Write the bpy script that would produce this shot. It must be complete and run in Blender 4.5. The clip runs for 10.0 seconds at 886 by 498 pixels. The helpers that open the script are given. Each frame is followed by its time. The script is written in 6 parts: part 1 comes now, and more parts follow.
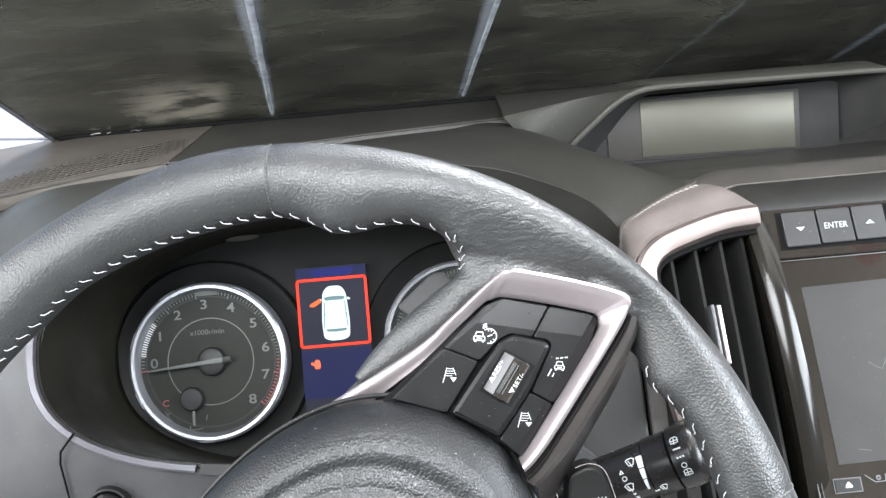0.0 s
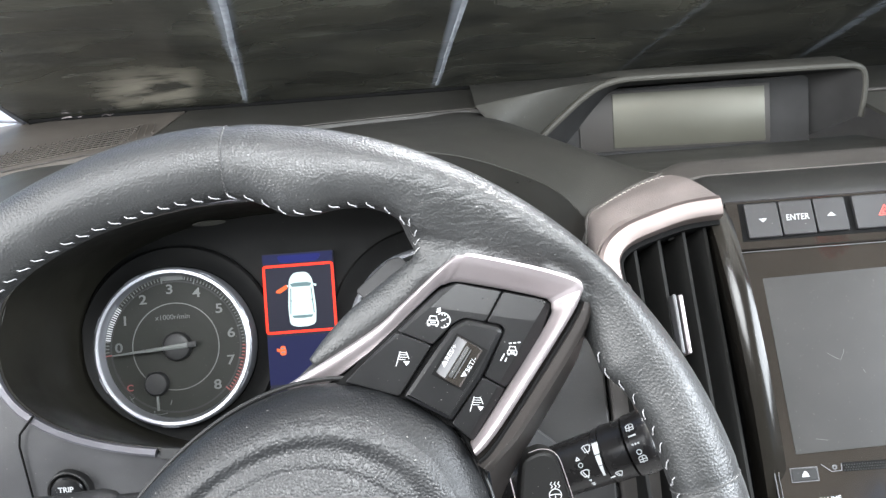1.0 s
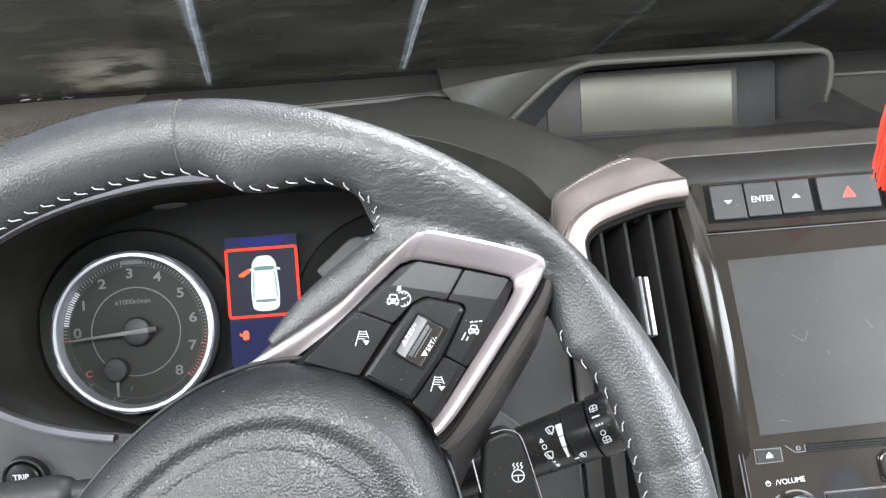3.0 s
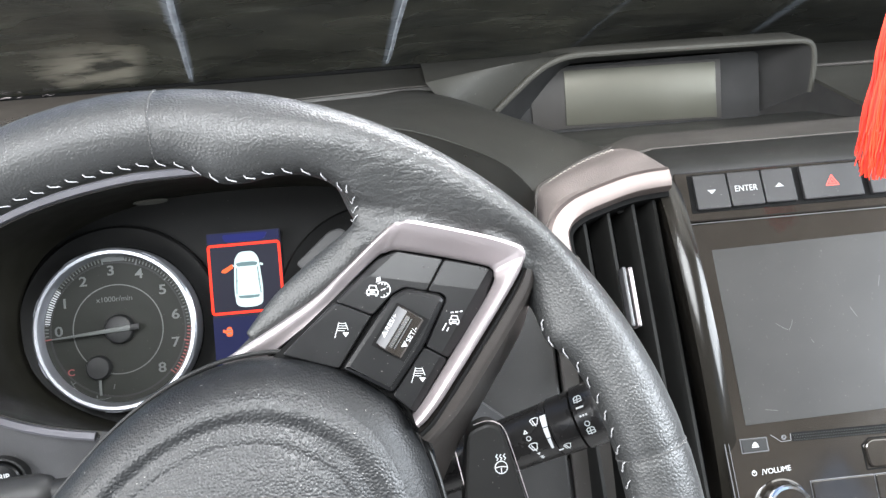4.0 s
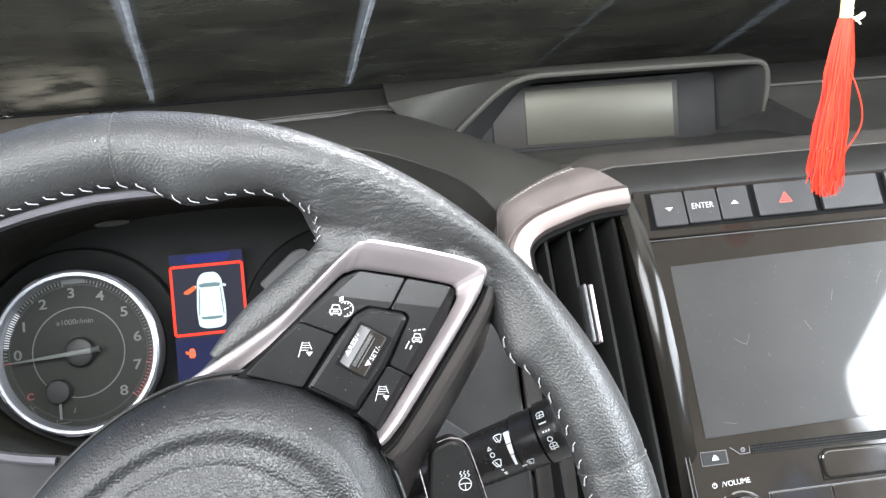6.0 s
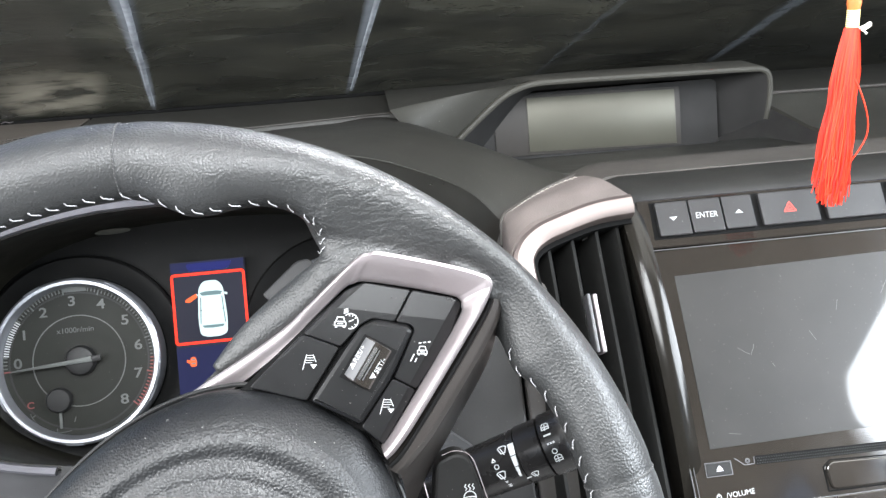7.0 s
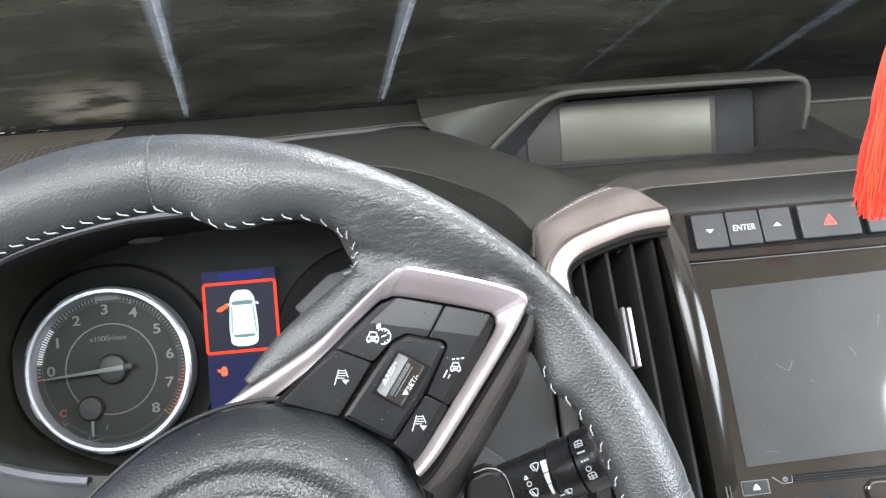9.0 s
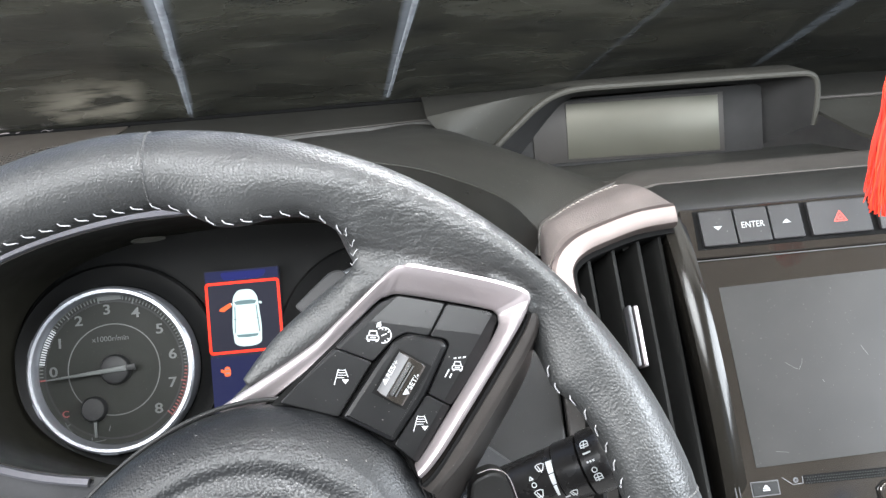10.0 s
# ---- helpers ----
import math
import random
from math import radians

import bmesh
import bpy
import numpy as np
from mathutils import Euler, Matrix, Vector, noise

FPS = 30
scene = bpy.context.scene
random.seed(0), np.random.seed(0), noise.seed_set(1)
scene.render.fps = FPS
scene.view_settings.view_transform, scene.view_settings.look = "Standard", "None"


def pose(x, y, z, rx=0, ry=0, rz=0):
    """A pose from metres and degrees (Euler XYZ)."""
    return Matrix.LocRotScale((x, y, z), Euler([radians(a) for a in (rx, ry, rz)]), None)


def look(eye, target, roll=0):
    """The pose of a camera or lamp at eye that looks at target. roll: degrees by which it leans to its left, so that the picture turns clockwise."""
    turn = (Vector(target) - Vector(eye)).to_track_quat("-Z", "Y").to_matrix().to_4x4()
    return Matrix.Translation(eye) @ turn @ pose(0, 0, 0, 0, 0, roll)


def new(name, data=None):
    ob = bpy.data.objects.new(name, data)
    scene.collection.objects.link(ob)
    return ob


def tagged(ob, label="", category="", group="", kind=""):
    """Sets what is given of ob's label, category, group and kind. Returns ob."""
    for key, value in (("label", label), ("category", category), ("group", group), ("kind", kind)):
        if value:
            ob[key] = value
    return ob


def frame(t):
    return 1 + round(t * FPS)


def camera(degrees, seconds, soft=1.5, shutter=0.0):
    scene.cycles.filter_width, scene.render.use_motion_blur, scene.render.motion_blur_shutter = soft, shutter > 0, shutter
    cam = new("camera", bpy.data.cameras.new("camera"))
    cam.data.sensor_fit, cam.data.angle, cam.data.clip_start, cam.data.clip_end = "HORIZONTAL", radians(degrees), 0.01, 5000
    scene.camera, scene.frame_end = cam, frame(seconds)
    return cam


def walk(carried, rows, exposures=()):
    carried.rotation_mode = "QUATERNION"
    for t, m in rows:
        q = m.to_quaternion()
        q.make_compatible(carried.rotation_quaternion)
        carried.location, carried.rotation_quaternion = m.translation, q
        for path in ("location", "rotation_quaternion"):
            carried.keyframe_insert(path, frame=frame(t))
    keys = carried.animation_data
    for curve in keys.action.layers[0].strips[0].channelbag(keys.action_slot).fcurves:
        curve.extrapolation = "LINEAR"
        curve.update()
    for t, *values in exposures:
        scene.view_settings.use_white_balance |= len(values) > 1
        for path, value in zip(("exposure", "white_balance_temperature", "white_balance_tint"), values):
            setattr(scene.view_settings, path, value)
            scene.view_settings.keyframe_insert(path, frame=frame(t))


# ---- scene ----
EXPOSURE, SKY = 1.25, 0.15
SIZE = Matrix.Scale(0.94, 4)
LAMPS = (
    ("door_daylight", (-0.76, 0.02, 1.16), (0.2, 0.30, 0.95), 1.25, 0.95, 12.0, (1.0, 0.99, 0.97), 160),
    ("passenger_window_daylight", (0.972, -0.070, 1.19), (0.412, -0.070, 0.99), 0.74, 0.385, 11.5, (0.88, 0.94, 1.0), 150),
    ("rear_window_daylight", (0.33, -2.15, 1.42), (0.33, 0.0, 1.0), 1.3, 0.40, 4.5, (1.0, 0.98, 0.95), 150),
    # fill lamp above the shade, added to brighten the rim's outer edge
    ("rim_fill_light", (0.64, 0.39, 1.250), (0.63, 0.14, 0.815), 0.76, 0.46, 2.5, (0.97, 0.98, 0.94), 150),
    # overhead fill lamp, added to light the rim; no roof window is known
    ("roof_fill_light", (0.05, -0.42, 1.625), (0.05, -0.30, 0.8), 0.58, 0.80, 15.0, (0.95, 0.98, 1.0), 150),
)
cam = camera(51.86, 10.0, soft=1.35)
PATH = [
    (0, (0.0473, 0.0940, 0.9870), (0.0221, 1.0361, 0.6526), -5.59),
    (0.5, (0.0625, 0.0950, 0.9821), (0.0434, 1.0364, 0.6454), -5.10),
    (1, (0.0581, 0.0924, 0.9832), (0.0496, 1.0316, 0.6399), -4.52),
    (1.5, (0.0583, 0.0948, 0.9809), (0.0702, 1.0332, 0.6354), -4.10),
    (2, (0.0600, 0.0954, 0.9789), (0.0761, 1.0320, 0.6289), -3.88),
    (2.5, (0.0623, 0.0956, 0.9774), (0.0822, 1.0313, 0.6252), -3.89),
    (3, (0.0621, 0.0962, 0.9760), (0.0831, 1.0310, 0.6215), -3.92),
    (3.2, (0.0680, 0.0981, 0.9741), (0.0922, 1.0318, 0.6168), -4.11),
    (4.3, (0.0645, 0.0975, 0.9717), (0.0993, 1.0311, 0.6151), -4.13),
    (4.5, (0.0639, 0.0953, 0.9738), (0.1018, 1.0289, 0.6176), -3.93),
    (5, (0.0734, 0.0938, 0.9723), (0.1198, 1.0278, 0.6181), -4.01),
    (5.5, (0.0666, 0.0910, 0.9759), (0.1259, 1.0259, 0.6262), -3.90),
    (5.7, (0.0665, 0.0927, 0.9732), (0.1325, 1.0288, 0.6281), -3.96),
    (6.8, (0.0666, 0.0953, 0.9730), (0.1430, 1.0337, 0.6361), -3.99),
    (7, (0.0645, 0.0975, 0.9752), (0.1385, 1.0363, 0.6388), -3.85),
    (7.5, (0.0609, 0.0963, 0.9766), (0.1341, 1.0364, 0.6435), -3.80),
    (8, (0.0589, 0.1018, 0.9781), (0.1258, 1.0429, 0.6468), -3.60),
    (8.5, (0.0610, 0.1009, 0.9789), (0.1172, 1.0434, 0.6495), -3.82),
    (9, (0.0631, 0.1030, 0.9770), (0.1065, 1.0465, 0.6484), -4.11),
    (9.5, (0.0659, 0.1071, 0.9743), (0.1021, 1.0514, 0.6470), -4.46),
    (10, (0.0661, 0.1082, 0.9736), (0.0995, 1.0525, 0.6462), -4.51),
]
walk(cam, [(t, look(eye, target, roll)) for t, eye, target, roll in PATH], [(0, EXPOSURE + 0.06), (3, EXPOSURE + 0.06), (4.5, EXPOSURE), (10, EXPOSURE)])

# ---- world and lights ----
world = bpy.data.worlds.new("sky")
scene.world = world
world.use_nodes = True
wn = world.node_tree
sky = wn.nodes.new("ShaderNodeTexSky")
sky.sky_type = "NISHITA"
sky.sun_disc = False
sky.sun_elevation, sky.sun_rotation = radians(52), radians(36)
wn.nodes["Background"].inputs["Strength"].default_value = SKY
wn.links.new(sky.outputs["Color"], wn.nodes["Background"].inputs["Color"])
sun = new("sun", bpy.data.lights.new("sun", "SUN"))
sun.data.energy, sun.data.angle, sun.data.color = 1.9, radians(20), (0.95, 0.98, 1.0)
sun.matrix_world = look((0, 0, 10), (-4.6, -6.4, 0))


def window_light(name, eye, target, width, height, watts, color, spread):
    """An area lamp: daylight through one opening of the cabin, or an added fill."""
    lamp = new(name, bpy.data.lights.new(name, "AREA"))
    lamp.data.shape = "ELLIPSE" if name.startswith("roof") else "RECTANGLE"
    lamp.data.size, lamp.data.size_y = width, height
    lamp.data.energy, lamp.data.color = watts, color
    lamp.data.spread = radians(spread)
    lamp.matrix_world = SIZE @ look(eye, target)


for spec in LAMPS:
    window_light(*spec)

# ---- materials ----


def material(name, color, rough=0.5, metal=0.0, grain=0.0, grain_size=0.001, grain_kind="noise", vary=0.15, vary_size=0.03,
             coat=0.0, coat_rough=0.04, specular=0.5, dust=0.0, stretch=(1, 1, 1), rough_vary=0.1, sheen=0.0, detail=4.0):
    """A surface: base colour with broad variation, roughness variation, fine relief and specks of dust."""
    m = bpy.data.materials.new(name)
    m.use_nodes = True
    nt = m.node_tree
    n, link = nt.nodes, nt.links.new
    b = n["Principled BSDF"]
    b.inputs["Metallic"].default_value = metal
    b.inputs["Specular IOR Level"].default_value = specular
    b.inputs["Coat Weight"].default_value = coat
    b.inputs["Coat Roughness"].default_value = coat_rough
    b.inputs["Sheen Weight"].default_value = sheen
    tc = n.new("ShaderNodeTexCoord")
    mp = n.new("ShaderNodeMapping")
    mp.inputs["Scale"].default_value = stretch
    link(tc.outputs["Object"], mp.inputs["Vector"])

    def noise_node(size, detail=detail):
        t = n.new("ShaderNodeTexNoise")
        t.inputs["Scale"].default_value = 1 / size
        t.inputs["Detail"].default_value = detail
        link(mp.outputs["Vector"], t.inputs["Vector"])
        return t

    broad = noise_node(vary_size)
    ramp = n.new("ShaderNodeMapRange")
    ramp.inputs["From Min"].default_value, ramp.inputs["From Max"].default_value = 0.3, 0.7
    ramp.inputs["To Min"].default_value, ramp.inputs["To Max"].default_value = 1 - vary, 1 + vary
    link(broad.outputs["Fac"], ramp.inputs["Value"])
    mul = n.new("ShaderNodeVectorMath")
    mul.operation = "SCALE"
    mul.inputs[0].default_value = color
    link(ramp.outputs["Result"], mul.inputs["Scale"])
    out_color = mul.outputs["Vector"]
    if dust:
        specks = noise_node(0.0011, 1.0)
        cut = n.new("ShaderNodeMapRange")
        cut.inputs["From Min"].default_value, cut.inputs["From Max"].default_value = 0.76, 0.80
        cut.inputs["To Max"].default_value = dust
        link(specks.outputs["Fac"], cut.inputs["Value"])
        mix = n.new("ShaderNodeMix")
        mix.data_type = "RGBA"
        link(cut.outputs["Result"], mix.inputs["Factor"])
        link(out_color, mix.inputs["A"])
        mix.inputs["B"].default_value = (0.5, 0.48, 0.45, 1)
        out_color = mix.outputs["Result"]
    link(out_color, b.inputs["Base Color"])
    rr = n.new("ShaderNodeMapRange")
    rr.inputs["From Min"].default_value, rr.inputs["From Max"].default_value = 0.3, 0.7
    rr.inputs["To Min"].default_value = max(0.02, rough - rough_vary * rough)
    rr.inputs["To Max"].default_value = min(1.0, rough + rough_vary * rough)
    link(noise_node(vary_size * 0.6).outputs["Fac"], rr.inputs["Value"])
    link(rr.outputs["Result"], b.inputs["Roughness"])
    if grain:
        if grain_kind == "leather":
            t = n.new("ShaderNodeTexVoronoi")
            t.feature = "F1"
            t.inputs["Scale"].default_value = 1 / grain_size
            t.inputs["Randomness"].default_value = 0.9
            warp = n.new("ShaderNodeMix")
            warp.data_type = "VECTOR"
            warp.inputs["Factor"].default_value = grain_size * 0.9
            link(mp.outputs["Vector"], warp.inputs["A"])
            link(noise_node(grain_size * 3.0, 1.0).outputs["Color"], warp.inputs["B"])
            link(warp.outputs["Result"], t.inputs["Vector"])
            dome = n.new("ShaderNodeMapRange")
            dome.interpolation_type = "SMOOTHSTEP"
            dome.inputs["From Min"].default_value, dome.inputs["From Max"].default_value = 0.15, 0.75
            dome.inputs["To Min"].default_value, dome.inputs["To Max"].default_value = 1.0, 0.0
            link(t.outputs["Distance"], dome.inputs["Value"])
            height = dome.outputs["Result"]
        else:
            height = noise_node(grain_size, 3.0).outputs["Fac"]
        bump = n.new("ShaderNodeBump")
        bump.inputs["Strength"].default_value = grain
        bump.inputs["Distance"].default_value = grain_size * 0.4
        link(height, bump.inputs["Height"])
        link(bump.outputs["Normal"], b.inputs["Normal"])
    return m


def creases(m, at, reach, amount):
    """Adds fine wrinkles to a leather, deepest round one place of the hide and faint elsewhere."""
    nt = m.node_tree
    n, link = nt.nodes, nt.links.new
    bump = next(k for k in n if k.bl_idname == "ShaderNodeBump")
    fine = bump.inputs["Height"].links[0].from_socket
    tc = n.new("ShaderNodeTexCoord")
    turn = n.new("ShaderNodeMapping")
    turn.inputs["Rotation"].default_value = (0, 0, radians(-28))
    turn.inputs["Scale"].default_value = (0.42, 1.0, 1.0)
    link(tc.outputs["Object"], turn.inputs["Vector"])
    wave = n.new("ShaderNodeTexNoise")
    wave.inputs["Scale"].default_value, wave.inputs["Detail"].default_value, wave.inputs["Distortion"].default_value = 430.0, 2.0, 0.5
    link(turn.outputs["Vector"], wave.inputs["Vector"])
    off = n.new("ShaderNodeVectorMath")
    off.operation = "DISTANCE"
    off.inputs[1].default_value = at
    link(tc.outputs["Object"], off.inputs[0])
    near = n.new("ShaderNodeMapRange")
    near.interpolation_type = "SMOOTHSTEP"
    near.inputs["From Min"].default_value, near.inputs["From Max"].default_value = reach * 0.35, reach
    near.inputs["To Min"].default_value, near.inputs["To Max"].default_value = amount, 0.0
    link(off.outputs["Value"], near.inputs["Value"])
    deep = n.new("ShaderNodeMath")
    deep.operation = "MULTIPLY_ADD"
    link(wave.outputs["Fac"], deep.inputs[0])
    link(near.outputs["Result"], deep.inputs[1])
    link(fine, deep.inputs[2])
    link(deep.outputs["Value"], bump.inputs["Height"])


def glowing(name, color, strength):
    m = bpy.data.materials.new(name)
    m.use_nodes = True
    b = m.node_tree.nodes["Principled BSDF"]
    b.inputs["Base Color"].default_value = (0.01, 0.01, 0.012, 1)
    b.inputs["Roughness"].default_value = 0.3
    b.inputs["Specular IOR Level"].default_value = 0.05
    b.inputs["Emission Color"].default_value = (*color, 1)
    b.inputs["Emission Strength"].default_value = strength
    return m


LEATHER = material("black_leather", (0.0165, 0.0170, 0.0169), 0.455, grain=0.27, grain_size=0.00110, grain_kind="leather", vary=0.12, dust=0.15, specular=0.60)
creases(LEATHER, (0.104, 0.146, -0.008), 0.064, 7.0)
PAD = material("grained_airbag_cover", (0.0056, 0.0059, 0.0064), 0.45, grain=0.36, grain_size=0.00120, grain_kind="leather", dust=0.25, specular=0.5)
SMOOTH_PAD = material("smooth_airbag_edge", (0.0060, 0.0063, 0.0068), 0.43, specular=0.32, grain=0.22, grain_kind="leather", grain_size=0.0010, dust=0.35)
DASH = material("dark_dash_foam", (0.027, 0.026, 0.0220), 0.55, grain=0.35, grain_size=0.0008, dust=0.35, vary=0.1, vary_size=0.08)
SLAT = material("matt_black_slat", (0.0085, 0.0085, 0.0080), 0.7, specular=0.12, vary=0.1)
COLUMN_GLOSS = material("gloss_black_column", (0.010, 0.009, 0.0075), 0.15, specular=0.22, vary=0.1, dust=0.1, rough_vary=0.2)
DASH_BROWN = material("warm_dash_strip", (0.054, 0.049, 0.044), 0.6, grain=0.3, grain_size=0.0008, dust=0.3)
DASH_GREY = material("grey_lower_plastic", (0.047, 0.047, 0.0485), 0.55, specular=0.3, grain=0.4, grain_size=0.0007, dust=0.3)
TRIM_LEATHER = material("taupe_stitched_leather", (0.17, 0.145, 0.135), 0.55, grain=0.25, grain_size=0.0011, grain_kind="leather", dust=0.2)
SILVER = material("satin_silver_trim", (0.325, 0.292, 0.297), 0.50, metal=0.9, vary=0.06, grain=0.03, grain_size=0.0006)
SILVER_DARK = material("grey_silver_trim", (0.17, 0.17, 0.185), 0.5, metal=0.5, vary=0.08)
RING = material("satin_grey_ring", (0.092, 0.090, 0.100), 0.45, metal=0.5, vary=0.08)
VENT_SILVER = material("satin_champagne_trim", (0.205, 0.170, 0.158), 0.52, metal=0.9, vary=0.06)
CARPET = material("grey_carpet", (0.30, 0.29, 0.28), 0.95, grain=0.5, grain_size=0.003)
CHROME = material("bright_chrome", (0.8, 0.8, 0.8), 0.12, metal=1.0, vary=0.04)
BUTTON = material("soft_black_button", (0.0050, 0.0050, 0.0052), 0.30, specular=0.24, grain=0.08, grain_size=0.0005, dust=0.25)
GREY_BUTTON = material("grey_push_button", (0.020, 0.0195, 0.020), 0.45, specular=0.32, grain=0.1, grain_size=0.0005, dust=0.3)
PIANO = material("piano_black", (0.016, 0.0138, 0.0116), 0.09, specular=0.75, vary=0.1, dust=0.15, rough_vary=0.3)
MATTE_BLACK = material("matte_black_plastic", (0.010, 0.010, 0.010), 0.5, specular=0.35, vary=0.2)
INNER_BLACK = material("unlit_black_lining", (0.027, 0.0265, 0.026), 0.8, specular=0.12, vary=0.15)
HOOD_FOAM = material("taupe_grey_foam", (0.050, 0.048, 0.041), 0.62, specular=0.3, grain=0.35, grain_size=0.0008, dust=0.3, vary=0.1, vary_size=0.08)
HOOD_GLOSS = material("satin_black_hood_front", (0.012, 0.0115, 0.010), 0.30, specular=0.4, vary=0.15)
PANEL_BROWN = material("brown_grey_plastic", (0.088, 0.077, 0.066), 0.6, specular=0.3, grain=0.3, grain_size=0.0008, dust=0.3, vary=0.1, vary_size=0.06)
FLANK = material("dark_taupe_foam", (0.037, 0.036, 0.031), 0.6, specular=0.3, grain=0.35, grain_size=0.0008, dust=0.3, vary=0.1, vary_size=0.08)
KNEE = material("dark_knee_plastic", (0.018, 0.0175, 0.017), 0.5, specular=0.3, grain=0.3, grain_size=0.0007, dust=0.2)
KNEE_WARM = material("warm_dark_plastic", (0.034, 0.031, 0.029), 0.55, specular=0.3, grain=0.3, grain_size=0.0007, dust=0.2)
TRIM_DARK = material("dull_dark_edge", (0.075, 0.075, 0.078), 0.45, metal=0.4)
SWITCH_BLACK = material("matt_black_switch", (0.0065, 0.0063, 0.0060), 0.5, specular=0.15, grain=0.05, grain_size=0.0006, dust=0.2)
ROLL = material("satin_dash_roll", (0.022, 0.0215, 0.020), 0.36, specular=0.5, grain=0.10, grain_size=0.0008, dust=0.35, vary=0.1)
GAP_BLACK = material("deep_black_gap", (0.004, 0.004, 0.004), 0.7, specular=0.08)
PANEL_BLACK = material("satin_black_panel", (0.014, 0.014, 0.014), 0.38, specular=0.22, grain=0.05, grain_size=0.0006, dust=0.3)
CLUSTER_SHELL = material("olive_cluster_shell", (0.0105, 0.0098, 0.0072), 0.50, grain=0.2, grain_size=0.0006, dust=0.12, specular=0.2)
CLUSTER_FACE = material("black_cluster_face", (0.0040, 0.0040, 0.0038), 0.55, dust=0.1, specular=0.15)
GAUGE_RIM = material("bright_satin_gauge_rim", (0.40, 0.41, 0.44), 0.32, metal=0.85, vary=0.05)
DIAL = material("olive_grey_dial", (0.0085, 0.0090, 0.0068), 0.55, specular=0.22, coat=0.0, vary=0.08, dust=0.12)
DIAL_MARK = material("dim_dial_print", (0.070, 0.075, 0.071), 0.5, vary=0.05)
DIAL_FAINT = material("faint_dial_print", (0.055, 0.060, 0.058), 0.5, vary=0.05)
DIAL_RED = material("dark_red_dial_print", (0.15, 0.028, 0.026), 0.5, vary=0.05)
SCRATCH = material("pale_scratch", (0.085, 0.085, 0.082), 0.5)
PRINT = material("white_print", (0.35, 0.36, 0.365), 0.5, vary=0.05)
THREAD = material("pale_grey_thread", (0.23, 0.23, 0.235), 0.7, grain=0.4, grain_size=0.0004, sheen=0.2)
SEAM_THREAD = material("grey_seam_thread", (0.085, 0.085, 0.085), 0.7)
DARK_THREAD = material("black_thread", (0.02, 0.02, 0.02), 0.7)
TAUPE_THREAD = material("beige_thread", (0.42, 0.38, 0.35), 0.7)
SCREEN = material("dark_glass_screen", (0.0135, 0.0131, 0.0121), 0.39, coat=0.62, coat_rough=0.035, specular=0.27, vary=0.22, vary_size=0.05, dust=0.15, rough_vary=0.0)
INFO_SCREEN = material("pale_grey_display_glass", (0.046, 0.045, 0.035), 0.33, specular=0.85, vary=0.06, vary_size=0.05)
INFO_FRAME = material("info_display_frame", (0.034, 0.031, 0.028), 0.5, specular=0.25, vary=0.05)
INFO_SCREEN.node_tree.nodes["Principled BSDF"].inputs["Specular Tint"].default_value = (1.0, 0.97, 0.84, 1)
SHADE = material("black_sunshade_film", (0.052, 0.0515, 0.042), 0.26, grain=0.10, grain_size=0.03, vary=0.5, vary_size=0.2, stretch=(1.0, 2.4, 2.4), rough_vary=0.3, specular=0.8, detail=1.6)
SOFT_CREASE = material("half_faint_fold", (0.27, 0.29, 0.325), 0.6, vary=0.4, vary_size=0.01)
SPOKE_SIDE = material("satin_brown_black", (0.021, 0.0185, 0.0170), 0.36, specular=0.35, grain=0.03, grain_size=0.0006, dust=0.15)
SPOKE_GLOSS = material("satin_gloss_black", (0.0085, 0.0080, 0.0080), 0.27, specular=0.28, grain=0.03, grain_size=0.0006, dust=0.2)
SILK = material("red_silk_thread", (0.60, 0.030, 0.012), 0.40, specular=0.5, sheen=0.05, vary=0.45, vary_size=0.002)
CORD = material("pale_yellow_binding", (0.80, 0.70, 0.34), 0.6)
KNOT = material("cream_cord", (0.75, 0.72, 0.60), 0.7)
ORANGE = material("orange_cord_wrap", (0.85, 0.14, 0.03), 0.6)
LINER = material("beige_headliner", (0.30, 0.255, 0.215), 0.9, grain=0.3, grain_size=0.002)
CABIN = material("grey_cabin_trim", (0.13, 0.125, 0.12), 0.7)
BODY_WHITE = material("silver_white_car_paint", (0.7, 0.7, 0.7), 0.25, coat=0.4, vary=0.03)
ASPHALT = material("pale_paving", (0.70, 0.69, 0.67), 0.85, grain=0.4, grain_size=0.01, vary=0.2, vary_size=0.5)
HAZARD_RED = material("red_triangle_print", (0.65, 0.06, 0.04), 0.5)
LCD_DARK = glowing("lcd_slate", (0.018, 0.019, 0.034), 0.5)
LCD_BLUE = glowing("lcd_blue", (0.008, 0.012, 0.075), 0.45)
LCD_DEEP = glowing("lcd_deep_blue", (0.006, 0.012, 0.16), 0.5)
LCD_RED = glowing("lcd_red", (1.0, 0.035, 0.012), 0.95)
LCD_ORANGE = glowing("lcd_orange", (1.0, 0.16, 0.04), 0.6)
LCD_WHITE = glowing("lcd_white", (0.86, 0.97, 1.0), 0.62)
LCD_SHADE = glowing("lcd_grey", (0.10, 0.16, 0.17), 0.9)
LCD_PALE = glowing("lcd_pale_teal", (0.62, 0.80, 0.82), 0.66)

# each silk thread takes its own hue
nt = SILK.node_tree
island = nt.nodes.new("ShaderNodeNewGeometry")
hues = nt.nodes.new("ShaderNodeValToRGB")
hues.color_ramp.elements[0].color, hues.color_ramp.elements[1].color = (0.46, 0.006, 0.003, 1), (0.80, 0.050, 0.010, 1)
nt.links.new(island.outputs["Random Per Island"], hues.inputs["Fac"])
